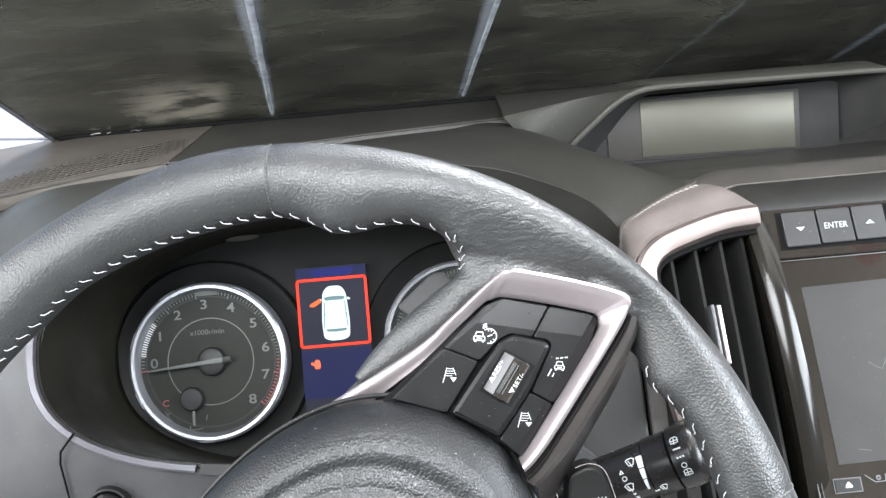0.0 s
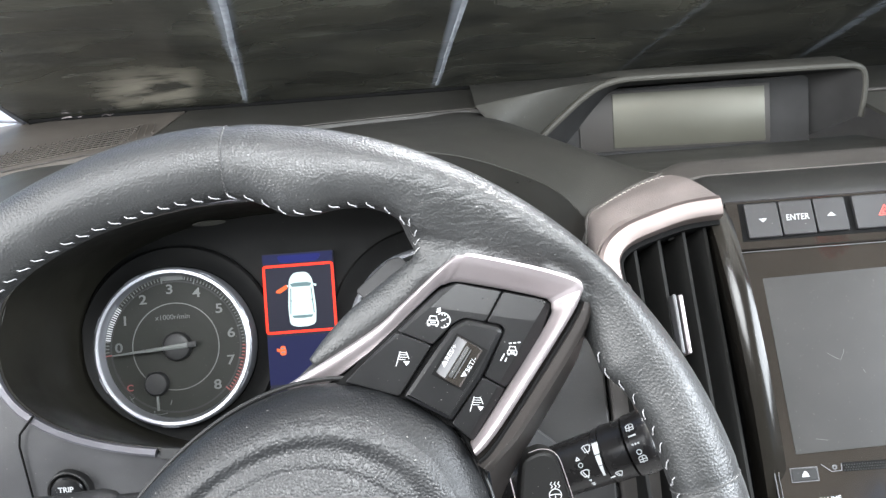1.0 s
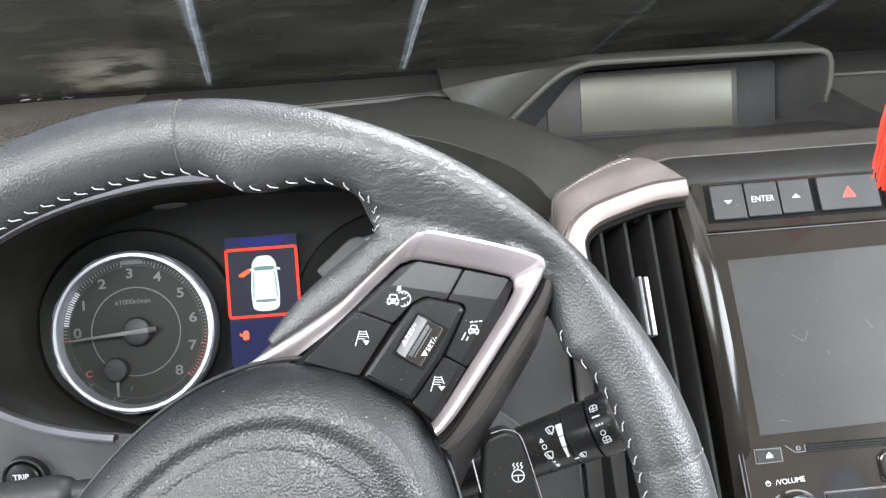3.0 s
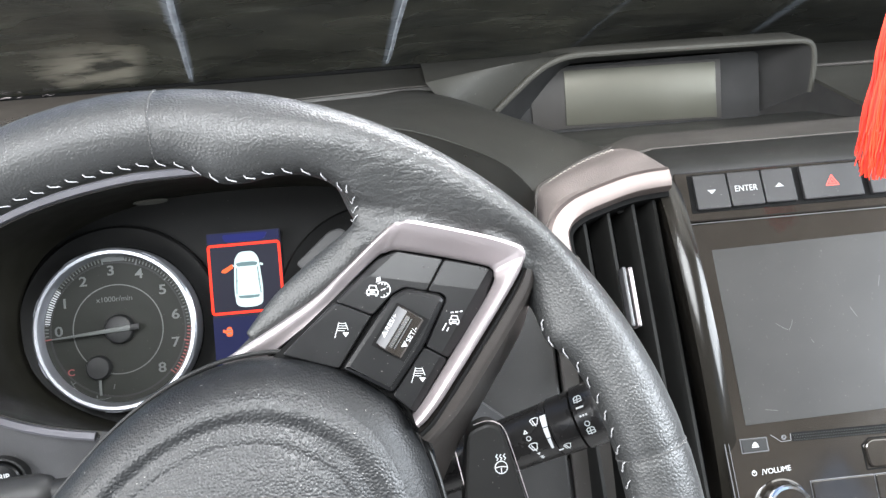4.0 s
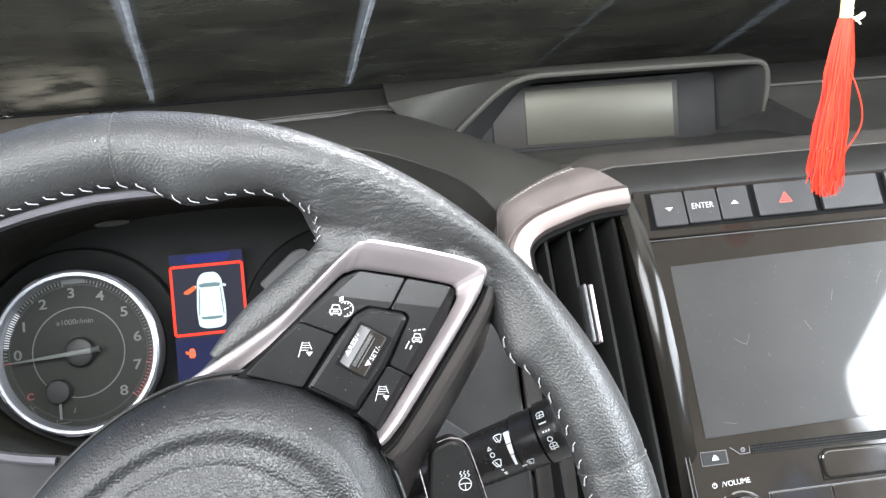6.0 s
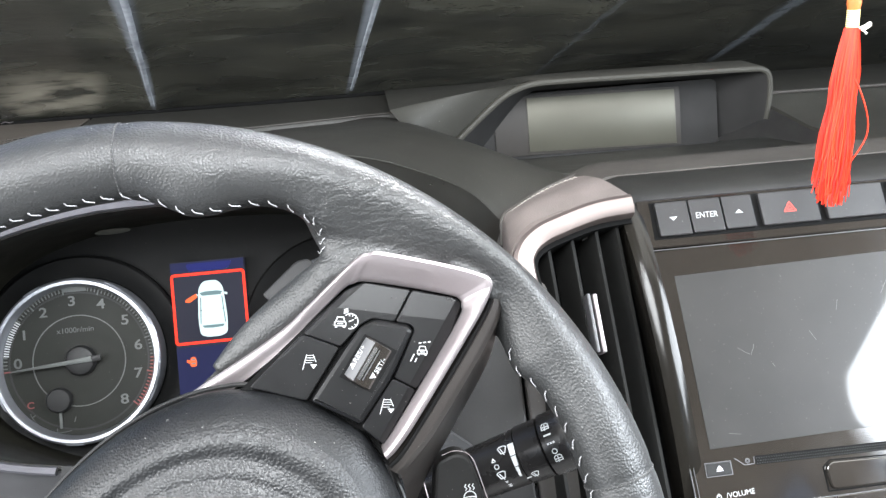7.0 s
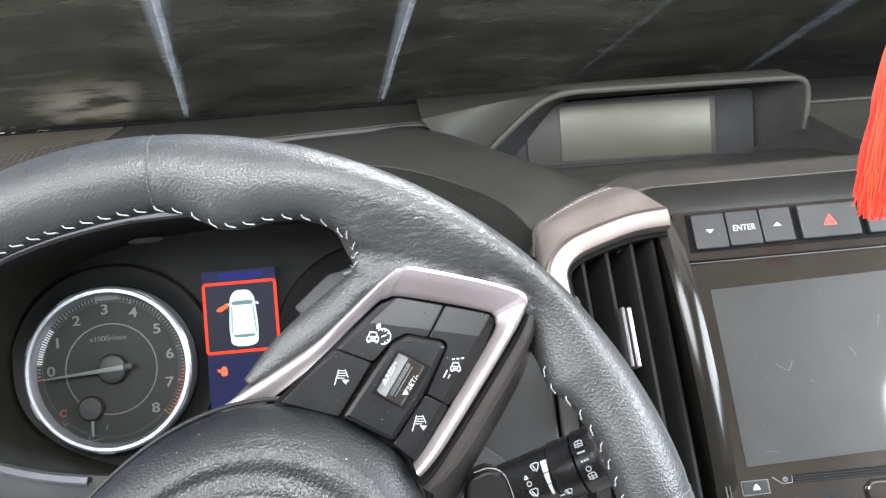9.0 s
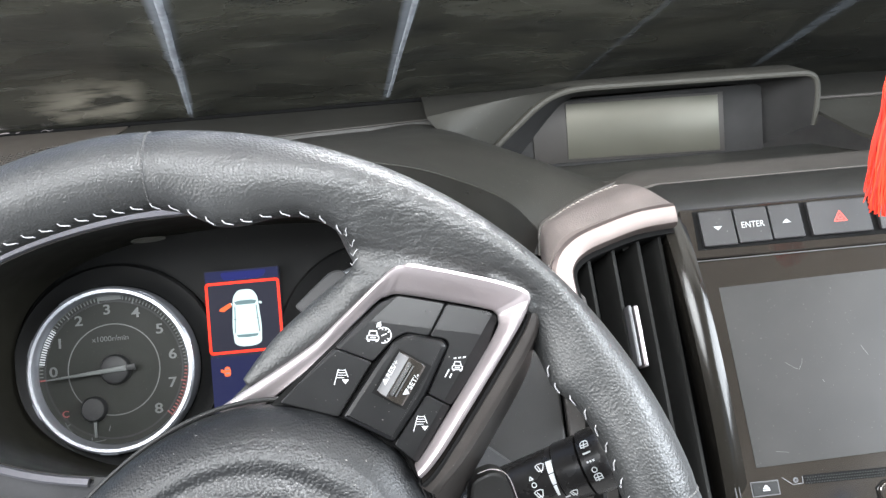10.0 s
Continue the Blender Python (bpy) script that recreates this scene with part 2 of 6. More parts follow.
nt.links.new(hues.outputs["Color"], nt.nodes["Principled BSDF"].inputs["Base Color"])

# the film is paler along its folds, streaked, and has a pale patch in one corner
FOLDS = ((-0.1268, -0.0891), (0.0557, 0.0916), (0.2236, 0.3009), (0.3952, 0.4431))


def film_wear(m, folds):
    nt = m.node_tree
    n, link = nt.nodes, nt.links.new
    b = n["Principled BSDF"]
    tc = n.new("ShaderNodeTexCoord")
    xyz = n.new("ShaderNodeSeparateXYZ")
    link(tc.outputs["Object"], xyz.inputs["Vector"])

    def calc(op, p, q=None):
        node = n.new("ShaderNodeMath")
        node.operation = op
        for socket, value in zip(node.inputs, (p, q)):
            if value is None:
                continue
            if isinstance(value, (int, float)):
                socket.default_value = value
            else:
                link(value, socket)
        return node.outputs["Value"]

    def ease(value, low, high):
        node = n.new("ShaderNodeMapRange")
        node.interpolation_type = "SMOOTHERSTEP"
        node.inputs["From Min"].default_value, node.inputs["From Max"].default_value = low, high
        link(value, node.inputs["Value"])
        return node.outputs["Result"]

    def streaks(sx, sz, detail):
        mp = n.new("ShaderNodeMapping")
        mp.inputs["Scale"].default_value = (sx, 0.3 * sz, sz)
        link(tc.outputs["Object"], mp.inputs["Vector"])
        t = n.new("ShaderNodeTexNoise")
        t.inputs["Scale"].default_value, t.inputs["Detail"].default_value = 1.0, detail
        link(mp.outputs["Vector"], t.inputs["Vector"])
        return t.outputs["Fac"]

    def blend(fac, color_from, color):
        mix = n.new("ShaderNodeMix")
        mix.data_type = "RGBA"
        link(fac, mix.inputs["Factor"])
        link(color_from, mix.inputs["A"])
        mix.inputs["B"].default_value = (*color, 1)
        return mix.outputs["Result"]

    color = b.inputs["Base Color"].links[0].from_socket
    fine, broad = streaks(20, 130, 3), streaks(11, 34, 4)
    color = blend(calc("MULTIPLY", ease(fine, 0.50, 0.74), 0.30), color, (0.13, 0.13, 0.115))
    color = blend(calc("MULTIPLY", ease(broad, 0.58, 0.38), 0.50), color, (0.018, 0.019, 0.019))
    x, z = xyz.outputs["X"], xyz.outputs["Z"]
    # streaky pale patch near the corner
    across = calc("SUBTRACT", x, calc("MULTIPLY", calc("SUBTRACT", z, 0.92), 0.65))
    patch = calc("MULTIPLY", ease(across, -0.275, -0.205), ease(across, -0.145, -0.175))
    patch = calc("MULTIPLY", patch, calc("MULTIPLY", ease(z, 0.887, 0.902), ease(z, 0.955, 0.908)))
    patch = calc("MULTIPLY", calc("MULTIPLY", patch, ease(broad, 0.36, 0.54)), ease(fine, 0.30, 0.55))
    color = blend(calc("MULTIPLY", patch, 0.95), color, (0.27, 0.25, 0.205))
    # pale bluish band along each fold, wider towards the top
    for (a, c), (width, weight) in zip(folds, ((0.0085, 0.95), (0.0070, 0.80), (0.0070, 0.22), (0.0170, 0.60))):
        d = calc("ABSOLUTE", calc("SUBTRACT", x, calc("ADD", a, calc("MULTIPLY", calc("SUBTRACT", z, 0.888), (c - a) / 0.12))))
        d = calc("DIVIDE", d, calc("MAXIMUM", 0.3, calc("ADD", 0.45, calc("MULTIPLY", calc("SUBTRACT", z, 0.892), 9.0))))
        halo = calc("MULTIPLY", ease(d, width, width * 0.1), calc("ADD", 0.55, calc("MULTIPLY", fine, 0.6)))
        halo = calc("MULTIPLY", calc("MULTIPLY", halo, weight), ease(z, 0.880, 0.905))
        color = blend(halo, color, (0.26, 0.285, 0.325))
    link(color, b.inputs["Base Color"])


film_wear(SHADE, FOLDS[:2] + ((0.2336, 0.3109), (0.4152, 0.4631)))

# ---- mesh helpers ----


def thing(name, m, label, category, group="", kind=""):
    """An Empty that stands for one thing; its parts are its children."""
    ob = new(name)
    ob.empty_display_size = 0.02
    ob.matrix_world = SIZE @ m
    return tagged(ob, label, category, group, kind)


def part(name, bm, mat, parent, label="", smooth=True, kind="", sharp=36):
    """Links a bmesh as one mesh object under its thing or part."""
    bmesh.ops.recalc_face_normals(bm, faces=bm.faces)
    me = bpy.data.meshes.new(name)
    bm.to_mesh(me)
    bm.free()
    me.materials.append(mat)
    if smooth:
        me.shade_smooth()
        me.set_sharp_from_angle(angle=radians(sharp))
        for f in me.polygons:
            if f.loop_total > 4:
                f.use_smooth = False
    ob = new(name, me)
    ob.parent = parent
    return tagged(ob, label, kind=kind)


def spline(points, n, closed=False):
    """n points along a Catmull-Rom curve through the given points."""
    pts = [Vector(p) for p in points]
    k = len(pts)
    out = []
    spans = k if closed else k - 1
    for i in range(n):
        s = i * spans / (n if closed else n - 1)
        j = min(int(s), spans - 1)
        f = s - j
        if closed:
            a, b, c, d = pts[(j - 1) % k], pts[j % k], pts[(j + 1) % k], pts[(j + 2) % k]
        else:
            a, b, c, d = pts[max(j - 1, 0)], pts[j], pts[j + 1], pts[min(j + 2, k - 1)]
        out.append(0.5 * ((2 * b) + (c - a) * f + (2 * a - 5 * b + 4 * c - d) * f * f + (3 * b - a - 3 * c + d) * f ** 3))
    return out


def rounded(points, radius, steps=4):
    """A polygon with its corners rounded off."""
    pts = [Vector(p) for p in points]
    out = []
    k = len(pts)
    for i, p in enumerate(pts):
        a, b = pts[i - 1] - p, pts[(i + 1) % k] - p
        r = min(radius, a.length * 0.45, b.length * 0.45)
        s, e = p + a.normalized() * r, p + b.normalized() * r
        for j in range(steps + 1):
            f = j / steps
            out.append(s * (1 - f) ** 2 + p * 2 * f * (1 - f) + e * f * f)
    return out


def slab(bm, outline, low, high, bevel=0.0):
    """An upright prism over a 2D outline (or a 3D one, whose z is added), with a chamfered top edge."""
    base = [Vector((p[0], p[1], (p[2] if len(p) > 2 else 0.0))) for p in outline]
    turn = math.copysign(1.0, sum(base[i - 1].x * p.y - p.x * base[i - 1].y for i, p in enumerate(base)))

    def ring(z, inset):
        vs = []
        k = len(base)
        for i, p in enumerate(base):
            q = p
            if inset:
                t = (base[(i + 1) % k] - base[i - 1])
                t.z = 0
                q = p + Vector((-t.y, t.x, 0)).normalized() * inset * turn
            vs.append(bm.verts.new((q.x, q.y, q.z + z)))
        return vs

    rows = [ring(low, 0)]
    if bevel:
        rows += [ring(high - bevel, 0), ring(high - bevel * 0.3, bevel * 0.3), ring(high, bevel)]
    else:
        rows += [ring(high, 0)]
    k = len(base)
    for a, b in zip(rows, rows[1:]):
        for i in range(k):
            bm.faces.new((a[i], a[(i + 1) % k], b[(i + 1) % k], b[i]))
    bm.faces.new(rows[0][::-1])
    bm.faces.new(rows[-1])


def sheet(bm, rows, closed=False):
    """Quads between rows of points."""
    vs = [[bm.verts.new(p) for p in row] for row in rows]
    for a, b in zip(vs, vs[1:]):
        k = len(a)
        for i in range(k if closed else k - 1):
            bm.faces.new((a[i], a[(i + 1) % k], b[(i + 1) % k], b[i]))
    return vs


def thicken(bm, depth):
    """Gives an open sheet a thickness, on the side away from its normals."""
    bmesh.ops.recalc_face_normals(bm, faces=bm.faces)
    bm.normal_update()
    faces, rim_edges = bm.faces[:], [e for e in bm.edges if len(e.link_faces) == 1]
    twin = {v: bm.verts.new(v.co - v.normal * depth) for v in bm.verts[:]}
    for f in faces:
        bm.faces.new([twin[v] for v in reversed(f.verts)])
    for e in rim_edges:
        a, b = e.verts
        bm.faces.new((a, b, twin[b], twin[a]))


def loft_sheet(rows, n, m):
    """A smooth sheet of n by m points through rows of control points."""
    along = [spline(r, n) for r in rows]
    columns = [spline([a[i] for a in along], m) for i in range(n)]
    return [[columns[i][j] for i in range(n)] for j in range(m)]


def sweep(bm, path, profile, normals=None, closed=False, caps=True):
    """Carries a closed 2D profile (side, up) along a path; normals give the up direction at each point."""
    k = len(path)
    rows = []
    for i, p in enumerate(path):
        p = Vector(p)
        a = Vector(path[(i + 1) % k]) if closed or i < k - 1 else p
        b = Vector(path[i - 1]) if closed or i > 0 else p
        t = (a - b).normalized()
        u = Vector(normals[i] if normals and len(normals) == k else (normals[0] if normals else (0, 0, 1)))
        side = t.cross(u).normalized()
        u = side.cross(t).normalized()
        rows.append([p + side * x + u * y for x, y in (profile(i / max(k - 1, 1)) if callable(profile) else profile)])
    if closed:
        rows.append(rows[0])
    vs = [[bm.verts.new(q) for q in r] for r in (rows[:-1] if closed else rows)]
    if closed:
        vs.append(vs[0])
    for a, b in zip(vs, vs[1:]):
        m = len(a)
        for i in range(m):
            bm.faces.new((a[i], a[(i + 1) % m], b[(i + 1) % m], b[i]))
    if caps and not closed:
        bm.faces.new(vs[0][::-1])
        bm.faces.new(vs[-1])


def oval(width, height, n=12, power=2.0):
    return [(width / 2 * math.copysign(abs(math.cos(a)) ** (2 / power), math.cos(a)),
             height / 2 * math.copysign(abs(math.sin(a)) ** (2 / power), math.sin(a)))
            for a in (2 * math.pi * i / n for i in range(n))]


def lathe(bm, profile, n=48, m=None, caps=True):
    """Turns (radius, height) pairs round the z axis."""
    m = m or Matrix()
    rows = []
    for r, h in profile:
        rows.append([m @ Vector((r * math.cos(2 * math.pi * i / n), r * math.sin(2 * math.pi * i / n), h)) for i in range(n)])
    vs = sheet(bm, rows, closed=True)
    if caps and profile[0][0] > 1e-6:
        bm.faces.new(vs[0][::-1])
    if caps and profile[-1][0] > 1e-6:
        bm.faces.new(vs[-1])
    bmesh.ops.remove_doubles(bm, verts=bm.verts, dist=1e-7)


def strokes(bm, lines, width, z=0.0, thick=0.0002, m=None):
    """Flat printed strokes: polylines in 2D, each a narrow raised band."""
    m = m or Matrix()
    for line in lines:
        for (x0, y0), (x1, y1) in zip(line, line[1:]):
            d = Vector((x1 - x0, y1 - y0, 0))
            if d.length < 1e-7:
                continue
            d.normalize()
            s = Vector((-d.y, d.x, 0)) * width / 2
            e = d * width * 0.25
            a, b = Vector((x0, y0, z)) - e, Vector((x1, y1, z)) + e
            lo = [bm.verts.new(m @ v) for v in (a - s, b - s, b + s, a + s)]
            hi = [bm.verts.new(m @ (v + Vector((0, 0, thick)))) for v in (a - s, b - s, b + s, a + s)]
            bm.faces.new(hi)
            for i in range(4):
                bm.faces.new((lo[i], lo[(i + 1) % 4], hi[(i + 1) % 4], hi[i]))


def patch2d(bm, pts, z=0.0, thick=0.0002, m=None):
    """A flat printed area."""
    m = m or Matrix()
    lo = [bm.verts.new(m @ Vector((x, y, z))) for x, y in pts]
    hi = [bm.verts.new(m @ Vector((x, y, z + thick))) for x, y in pts]
    bm.faces.new(hi)
    k = len(pts)
    for i in range(k):
        bm.faces.new((lo[i], lo[(i + 1) % k], hi[(i + 1) % k], hi[i]))


def circle(x, y, r, n=16, start=0.0, end=360.0):
    return [(x + r * math.cos(radians(start + (end - start) * i / n)), y + r * math.sin(radians(start + (end - start) * i / n))) for i in range(n + 1)]


def lettering(name, text, size, m, mat, parent, width=1.0, bold=0.0):
    """Printed words in the built-in font, as a thin mesh centred at the pose m of the parent."""
    curve = bpy.data.curves.new(name, "FONT")
    curve.body, curve.size, curve.align_x, curve.align_y = text, size, "CENTER", "CENTER"
    curve.extrude, curve.offset = 0.0001, bold
    temp = new(name, curve)
    dg = bpy.context.evaluated_depsgraph_get()
    me = bpy.data.meshes.new_from_object(temp.evaluated_get(dg))
    bpy.data.objects.remove(temp)
    me.transform(m @ Matrix.Diagonal((width, 1, 1, 1)))
    me.materials.clear()
    me.materials.append(mat)
    ob = new(name, me)
    ob.parent = parent
    return ob


def box(bm, x0, x1, y0, y1, z0, z1, bevel=0.0):
    made = bmesh.ops.create_cube(bm, size=1.0)["verts"]
    for v in made:
        v.co = Vector(((x0 + x1) / 2 + v.co.x * (x1 - x0), (y0 + y1) / 2 + v.co.y * (y1 - y0), (z0 + z1) / 2 + v.co.z * (z1 - z0)))
    if bevel:
        bmesh.ops.bevel(bm, geom=list({e for v in made for e in v.link_edges}), offset=bevel, segments=2, affect="EDGES")


# ---- the cabin shell ----


def shell(name, x0, x1, y0, y1, z0, z1, mat, label, category, lean=0.0):
    bm = bmesh.new()
    box(bm, x0, x1, y0, y1, z0, z1)
    for v in bm.verts:
        v.co.x -= lean * (v.co.z - z0) / (z1 - z0)
    me = bpy.data.meshes.new(name)
    bm.to_mesh(me)
    bm.free()
    me.materials.append(mat)
    ob = new(name, me)
    ob.matrix_world = SIZE.copy()
    return tagged(ob, label, category, kind="structure")


shell("ground", -60, 60, -60, 60, -0.6, -0.5, ASPHALT, "pale paved ground outside the car", "ground")
shell("floor", -0.44, 1.13, -2.2, 1.15, 0.02, 0.10, CARPET, "grey carpeted car floor", "floor")
shell("ceiling", -0.40, 0.90, -2.2, -0.86, 1.64, 1.68, LINER, "light beige fabric headliner", "ceiling")
# the headliner leaves an added opening for the overhead fill lamp
shell("ceiling_front", -0.40, 0.90, 0.0, 0.52, 1.64, 1.68, LINER, "light beige fabric headliner ahead of the added roof opening", "ceiling")
shell("ceiling_left", -0.40, -0.25, -0.86, 0.0, 1.64, 1.68, LINER, "light beige fabric headliner beside the added roof opening", "ceiling")
shell("ceiling_right", 0.41, 0.90, -0.86, 0.0, 1.64, 1.68, LINER, "light beige fabric headliner beside the added roof opening", "ceiling")
shell("wall_right", 1.06, 1.13, -2.2, 1.15, 0.10, 0.97, CABIN, "dark door panels on the passenger side", "wall")
shell("wall_right_pillar", 1.04, 1.09, -0.73, -0.58, 0.97, 1.64, LINER, "beige central roof pillar", "wall", 0.20)
shell("wall_right_rear_pillar", 1.04, 1.09, -2.2, -1.6, 0.97, 1.64, LINER, "beige rear roof pillar", "wall", 0.20)
shell("wall_right_header", 0.905, 0.935, -2.2, 0.52, 1.40, 1.64, LINER, "beige roof rail over the side windows", "wall", 0.075)
corner = bmesh.new()
side = look((0.972, -0.070, 1.19), (0.412, -0.070, 0.99))
slab(corner, [(-0.25 + 0.12 * math.cos(radians(a)), 0.070 + 0.12 * math.sin(radians(a))) for a in range(180, 89, -10)] + [(-0.25, 0.25), (-0.45, 0.25), (-0.45, 0.070)], -0.020, -0.012)
corner.transform(side)
fillet = part("wall_right_corner", corner, LINER, None, "rounded beige corner of the side window", smooth=False)
tagged(fillet, category="wall", kind="structure")
fillet.matrix_world = SIZE.copy()
shell("wall_left", -0.46, -0.40, -2.2, -0.62, 0.10, 0.97, CABIN, "dark rear door panel on the driver's side", "wall")
shell("wall_left_pillar", -0.46, -0.40, -0.80, -0.62, 0.97, 1.64, LINER, "grey central roof pillar", "wall")
shell("wall_left_kick", -0.46, -0.42, 0.42, 1.15, 0.10, 0.84, CABIN, "dark footwell side trim", "wall")
shell("wall_rear", -0.40, 1.06, -2.26, -2.2, 0.10, 1.0, CABIN, "dark rear wall of the cabin", "wall")
# unseen panel, added to darken reflections in the buttons and the display
shell("wall_light_blocker", -0.38, 0.52, -0.52, -0.46, 0.10, 1.30, MATTE_BLACK, "unseen black panel added behind the driver's place to block rear light", "wall")
shell("wall_front", -0.42, 1.06, 1.12, 1.16, 0.10, 0.86, CABIN, "dark bulkhead under the windscreen", "wall")

# ---- windscreen shade: black film, leaning back from the dash ----
GLASS_SLOPE = 1.73


def on_screen(x, z):
    """A place on the plane of the windscreen."""
    return Vector((x, 1.0 - GLASS_SLOPE * (z - 0.885), z))


shade = thing("sunshade", Matrix(), "black film sunshade with pale folds behind the windscreen", "sunshade")
bm = bmesh.new()
rows = []
for j in range(31):
    z = 0.868 + 0.212 * j / 30
    row = []
    for i in range(121):
        x = -0.349 + 0.0003 * j + (1.42 - 0.02 * j / 30) * i / 120
        p = on_screen(x, z)
        ripple = 0.006 * noise.noise((x * 5.0, z * 9.0, 1.3)) + 0.0010 * noise.noise((x * 7.0, z * 40.0, 4.1))
        for a, b in FOLDS:
            d = x - (a + (b - a) * (z - 0.888) / 0.12)
            ripple += 0.004 * math.exp(-(d / 0.012) ** 2)
        p.z -= ripple
        p.y -= ripple
        row.append(p)
    rows.append(row)
sheet(bm, rows)
thicken(bm, 0.0012)
part("film", bm, SHADE, shade)
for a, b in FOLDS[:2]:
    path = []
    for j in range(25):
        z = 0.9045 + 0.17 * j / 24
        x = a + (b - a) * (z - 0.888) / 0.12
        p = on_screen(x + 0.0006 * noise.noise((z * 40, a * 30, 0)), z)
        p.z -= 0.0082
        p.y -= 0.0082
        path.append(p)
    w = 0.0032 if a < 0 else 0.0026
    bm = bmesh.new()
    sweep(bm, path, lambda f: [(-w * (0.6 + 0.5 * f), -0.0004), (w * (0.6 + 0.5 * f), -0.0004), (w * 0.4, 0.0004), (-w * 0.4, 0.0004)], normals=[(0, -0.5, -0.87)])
    part("fold", bm, SOFT_CREASE, shade, "pale bluish fold line")
bm = bmesh.new()
sweep(bm, [on_screen(-0.34 + 0.03 * j, 0.8855 + 0.0004 * math.sin(j * 1.7)) + Vector((0, -0.012, -0.001)) for j in range(19)], oval(0.006, 0.009, 8), normals=[(0, -0.5, 0.87)])
part("foot_seal", bm, GAP_BLACK, shade, "black folded foot of the film")
bm = bmesh.new()
sweep(bm, [on_screen(-0.350 + 0.0005 * j, 0.868 + 0.0135 * j) + Vector((0, -0.004, -0.003)) for j in range(16)], oval(0.004, 0.004, 8), normals=[(0, -0.5, -0.87)])
part("edge_binding", bm, SILVER_DARK, shade, "grey edge piping")

bm = bmesh.new()
sheet(bm, [[on_screen(-0.44, 0.845) + Vector((0, 0.03, 0.01)), on_screen(1.12, 0.845) + Vector((0, 0.03, 0.01))], [on_screen(-0.40, 1.53) + Vector((0, 0.03, 0.01)), on_screen(1.08, 1.53) + Vector((0, 0.03, 0.01))]])
thicken(bm, 0.004)
glass = bpy.data.materials.new("windscreen_glass")
glass.use_nodes = True
glass.node_tree.nodes["Principled BSDF"].inputs["Transmission Weight"].default_value = 1.0
glass.node_tree.nodes["Principled BSDF"].inputs["Roughness"].default_value = 0.0
glass.node_tree.nodes["Principled BSDF"].inputs["IOR"].default_value = 1.02
wind = part("window_1", bm, glass, None, "clear sloping car windscreen")
tagged(wind, category="window", kind="structure")
wind.visible_shadow = False
wind.matrix_world = SIZE.copy()

bonnet = thing("bonnet", Matrix(), "pale painted car bonnet beyond the windscreen", "bonnet")
bm = bmesh.new()
sheet(bm, loft_sheet([[(-0.52, 1.14, 0.80), (0.34, 1.2, 0.84), (1.2, 1.14, 0.80)], [(-0.52, 1.6, 0.74), (0.34, 1.6, 0.78), (1.2, 1.6, 0.74)], [(-0.45, 2.1, 0.6), (0.34, 2.15, 0.66), (1.13, 2.1, 0.6)]], 14, 10))
thicken(bm, 0.01)
part("panel", bm, BODY_WHITE, bonnet)

pillar = thing("windscreen_pillar", Matrix(), "slim grey windscreen pillar beside the shade", "pillar")
bm = bmesh.new()
sweep(bm, [on_screen(-0.56 + 0.16 * f, 0.87 + 0.66 * f) + Vector((0, 0.01, 0.02)) for f in (0, 0.25, 0.5, 0.75, 1)], oval(0.05, 0.03, 12, 3), normals=[(0, -0.5, -0.87)])
part("trim", bm, LINER, pillar)
bm = bmesh.new()
sweep(bm, [(-0.50, 1.03, 0.889), (-0.43, 1.03, 0.884), (-0.35, 1.02, 0.8795)], oval(0.003, 0.003, 8))
part("rubber_seal", bm, SILVER_DARK, pillar)

# ---- dashboard ----
dash = thing("dashboard", Matrix(), "dark grey foam dashboard with taupe and silver trim", "dashboard")

# oval mouth of the instrument binnacle, leaning back
MOUTH_X, MOUTH_Y, MOUTH_Z = -0.0456, 0.5845, 0.832


def mouth(deg, scale=1.0, push=0.0, wide=0.163, tall=0.0735):
    c, s = math.cos(radians(deg)), math.sin(radians(deg))
    a = wide * scale * math.copysign(abs(c) ** 0.8, c)
    b = tall * scale * math.copysign(abs(s) ** 0.8, s)
    w = min(1.0, max(0.0, (deg - 100) / 40))
    b *= 1 - 0.09 * w if s > 0 else 1
    return Vector((MOUTH_X + a, MOUTH_Y + 0.447 * b + 0.894 * push, MOUTH_Z + 0.894 * b - 0.447 * push))


bm = bmesh.new()
lip = [mouth(a, 1.02, 0.004) for a in (186, 150, 120, 90, 65, 45, 30, 15, -4)]
HOOD_FRONT = [(-0.226, 0.605, 0.835), (-0.200, 0.628, 0.884), (-0.130, 0.640, 0.903), (-0.045, 0.648, 0.910), (0.020, 0.655, 0.910), (0.066, 0.660, 0.903), (0.103, 0.662, 0.8895), (0.1335, 0.662, 0.8725), (0.1525, 0.660, 0.851)]
HOOD_TOP = [(-0.300, 0.690, 0.850), (-0.262, 0.735, 0.889), (-0.190, 0.745, 0.898), (-0.080, 0.750, 0.903), (0.000, 0.760, 0.901), (0.058, 0.765, 0.898), (0.103, 0.765, 0.895), (0.152, 0.735, 0.883), (0.189, 0.685, 0.8662)]
HOOD_BACK = [(-0.400, 0.800, 0.830), (-0.320, 0.850, 0.862), (-0.220, 0.856, 0.868), (-0.090, 0.890, 0.874), (-0.020, 0.902, 0.876), (0.040, 0.910, 0.876), (0.095, 0.914, 0.876), (0.180, 0.765, 0.866), (0.214, 0.699, 0.8675)]
sheet(bm, loft_sheet([lip, [Vector(a).lerp(Vector(b), 0.55) + Vector((0, 0.004, -0.002)) for a, b in zip(lip, HOOD_FRONT)], HOOD_FRONT], 72, 10))
thicken(bm, 0.0005)
part("hood_front", bm, HOOD_GLOSS, dash, "satin black front of the instrument hood")
bm = bmesh.new()
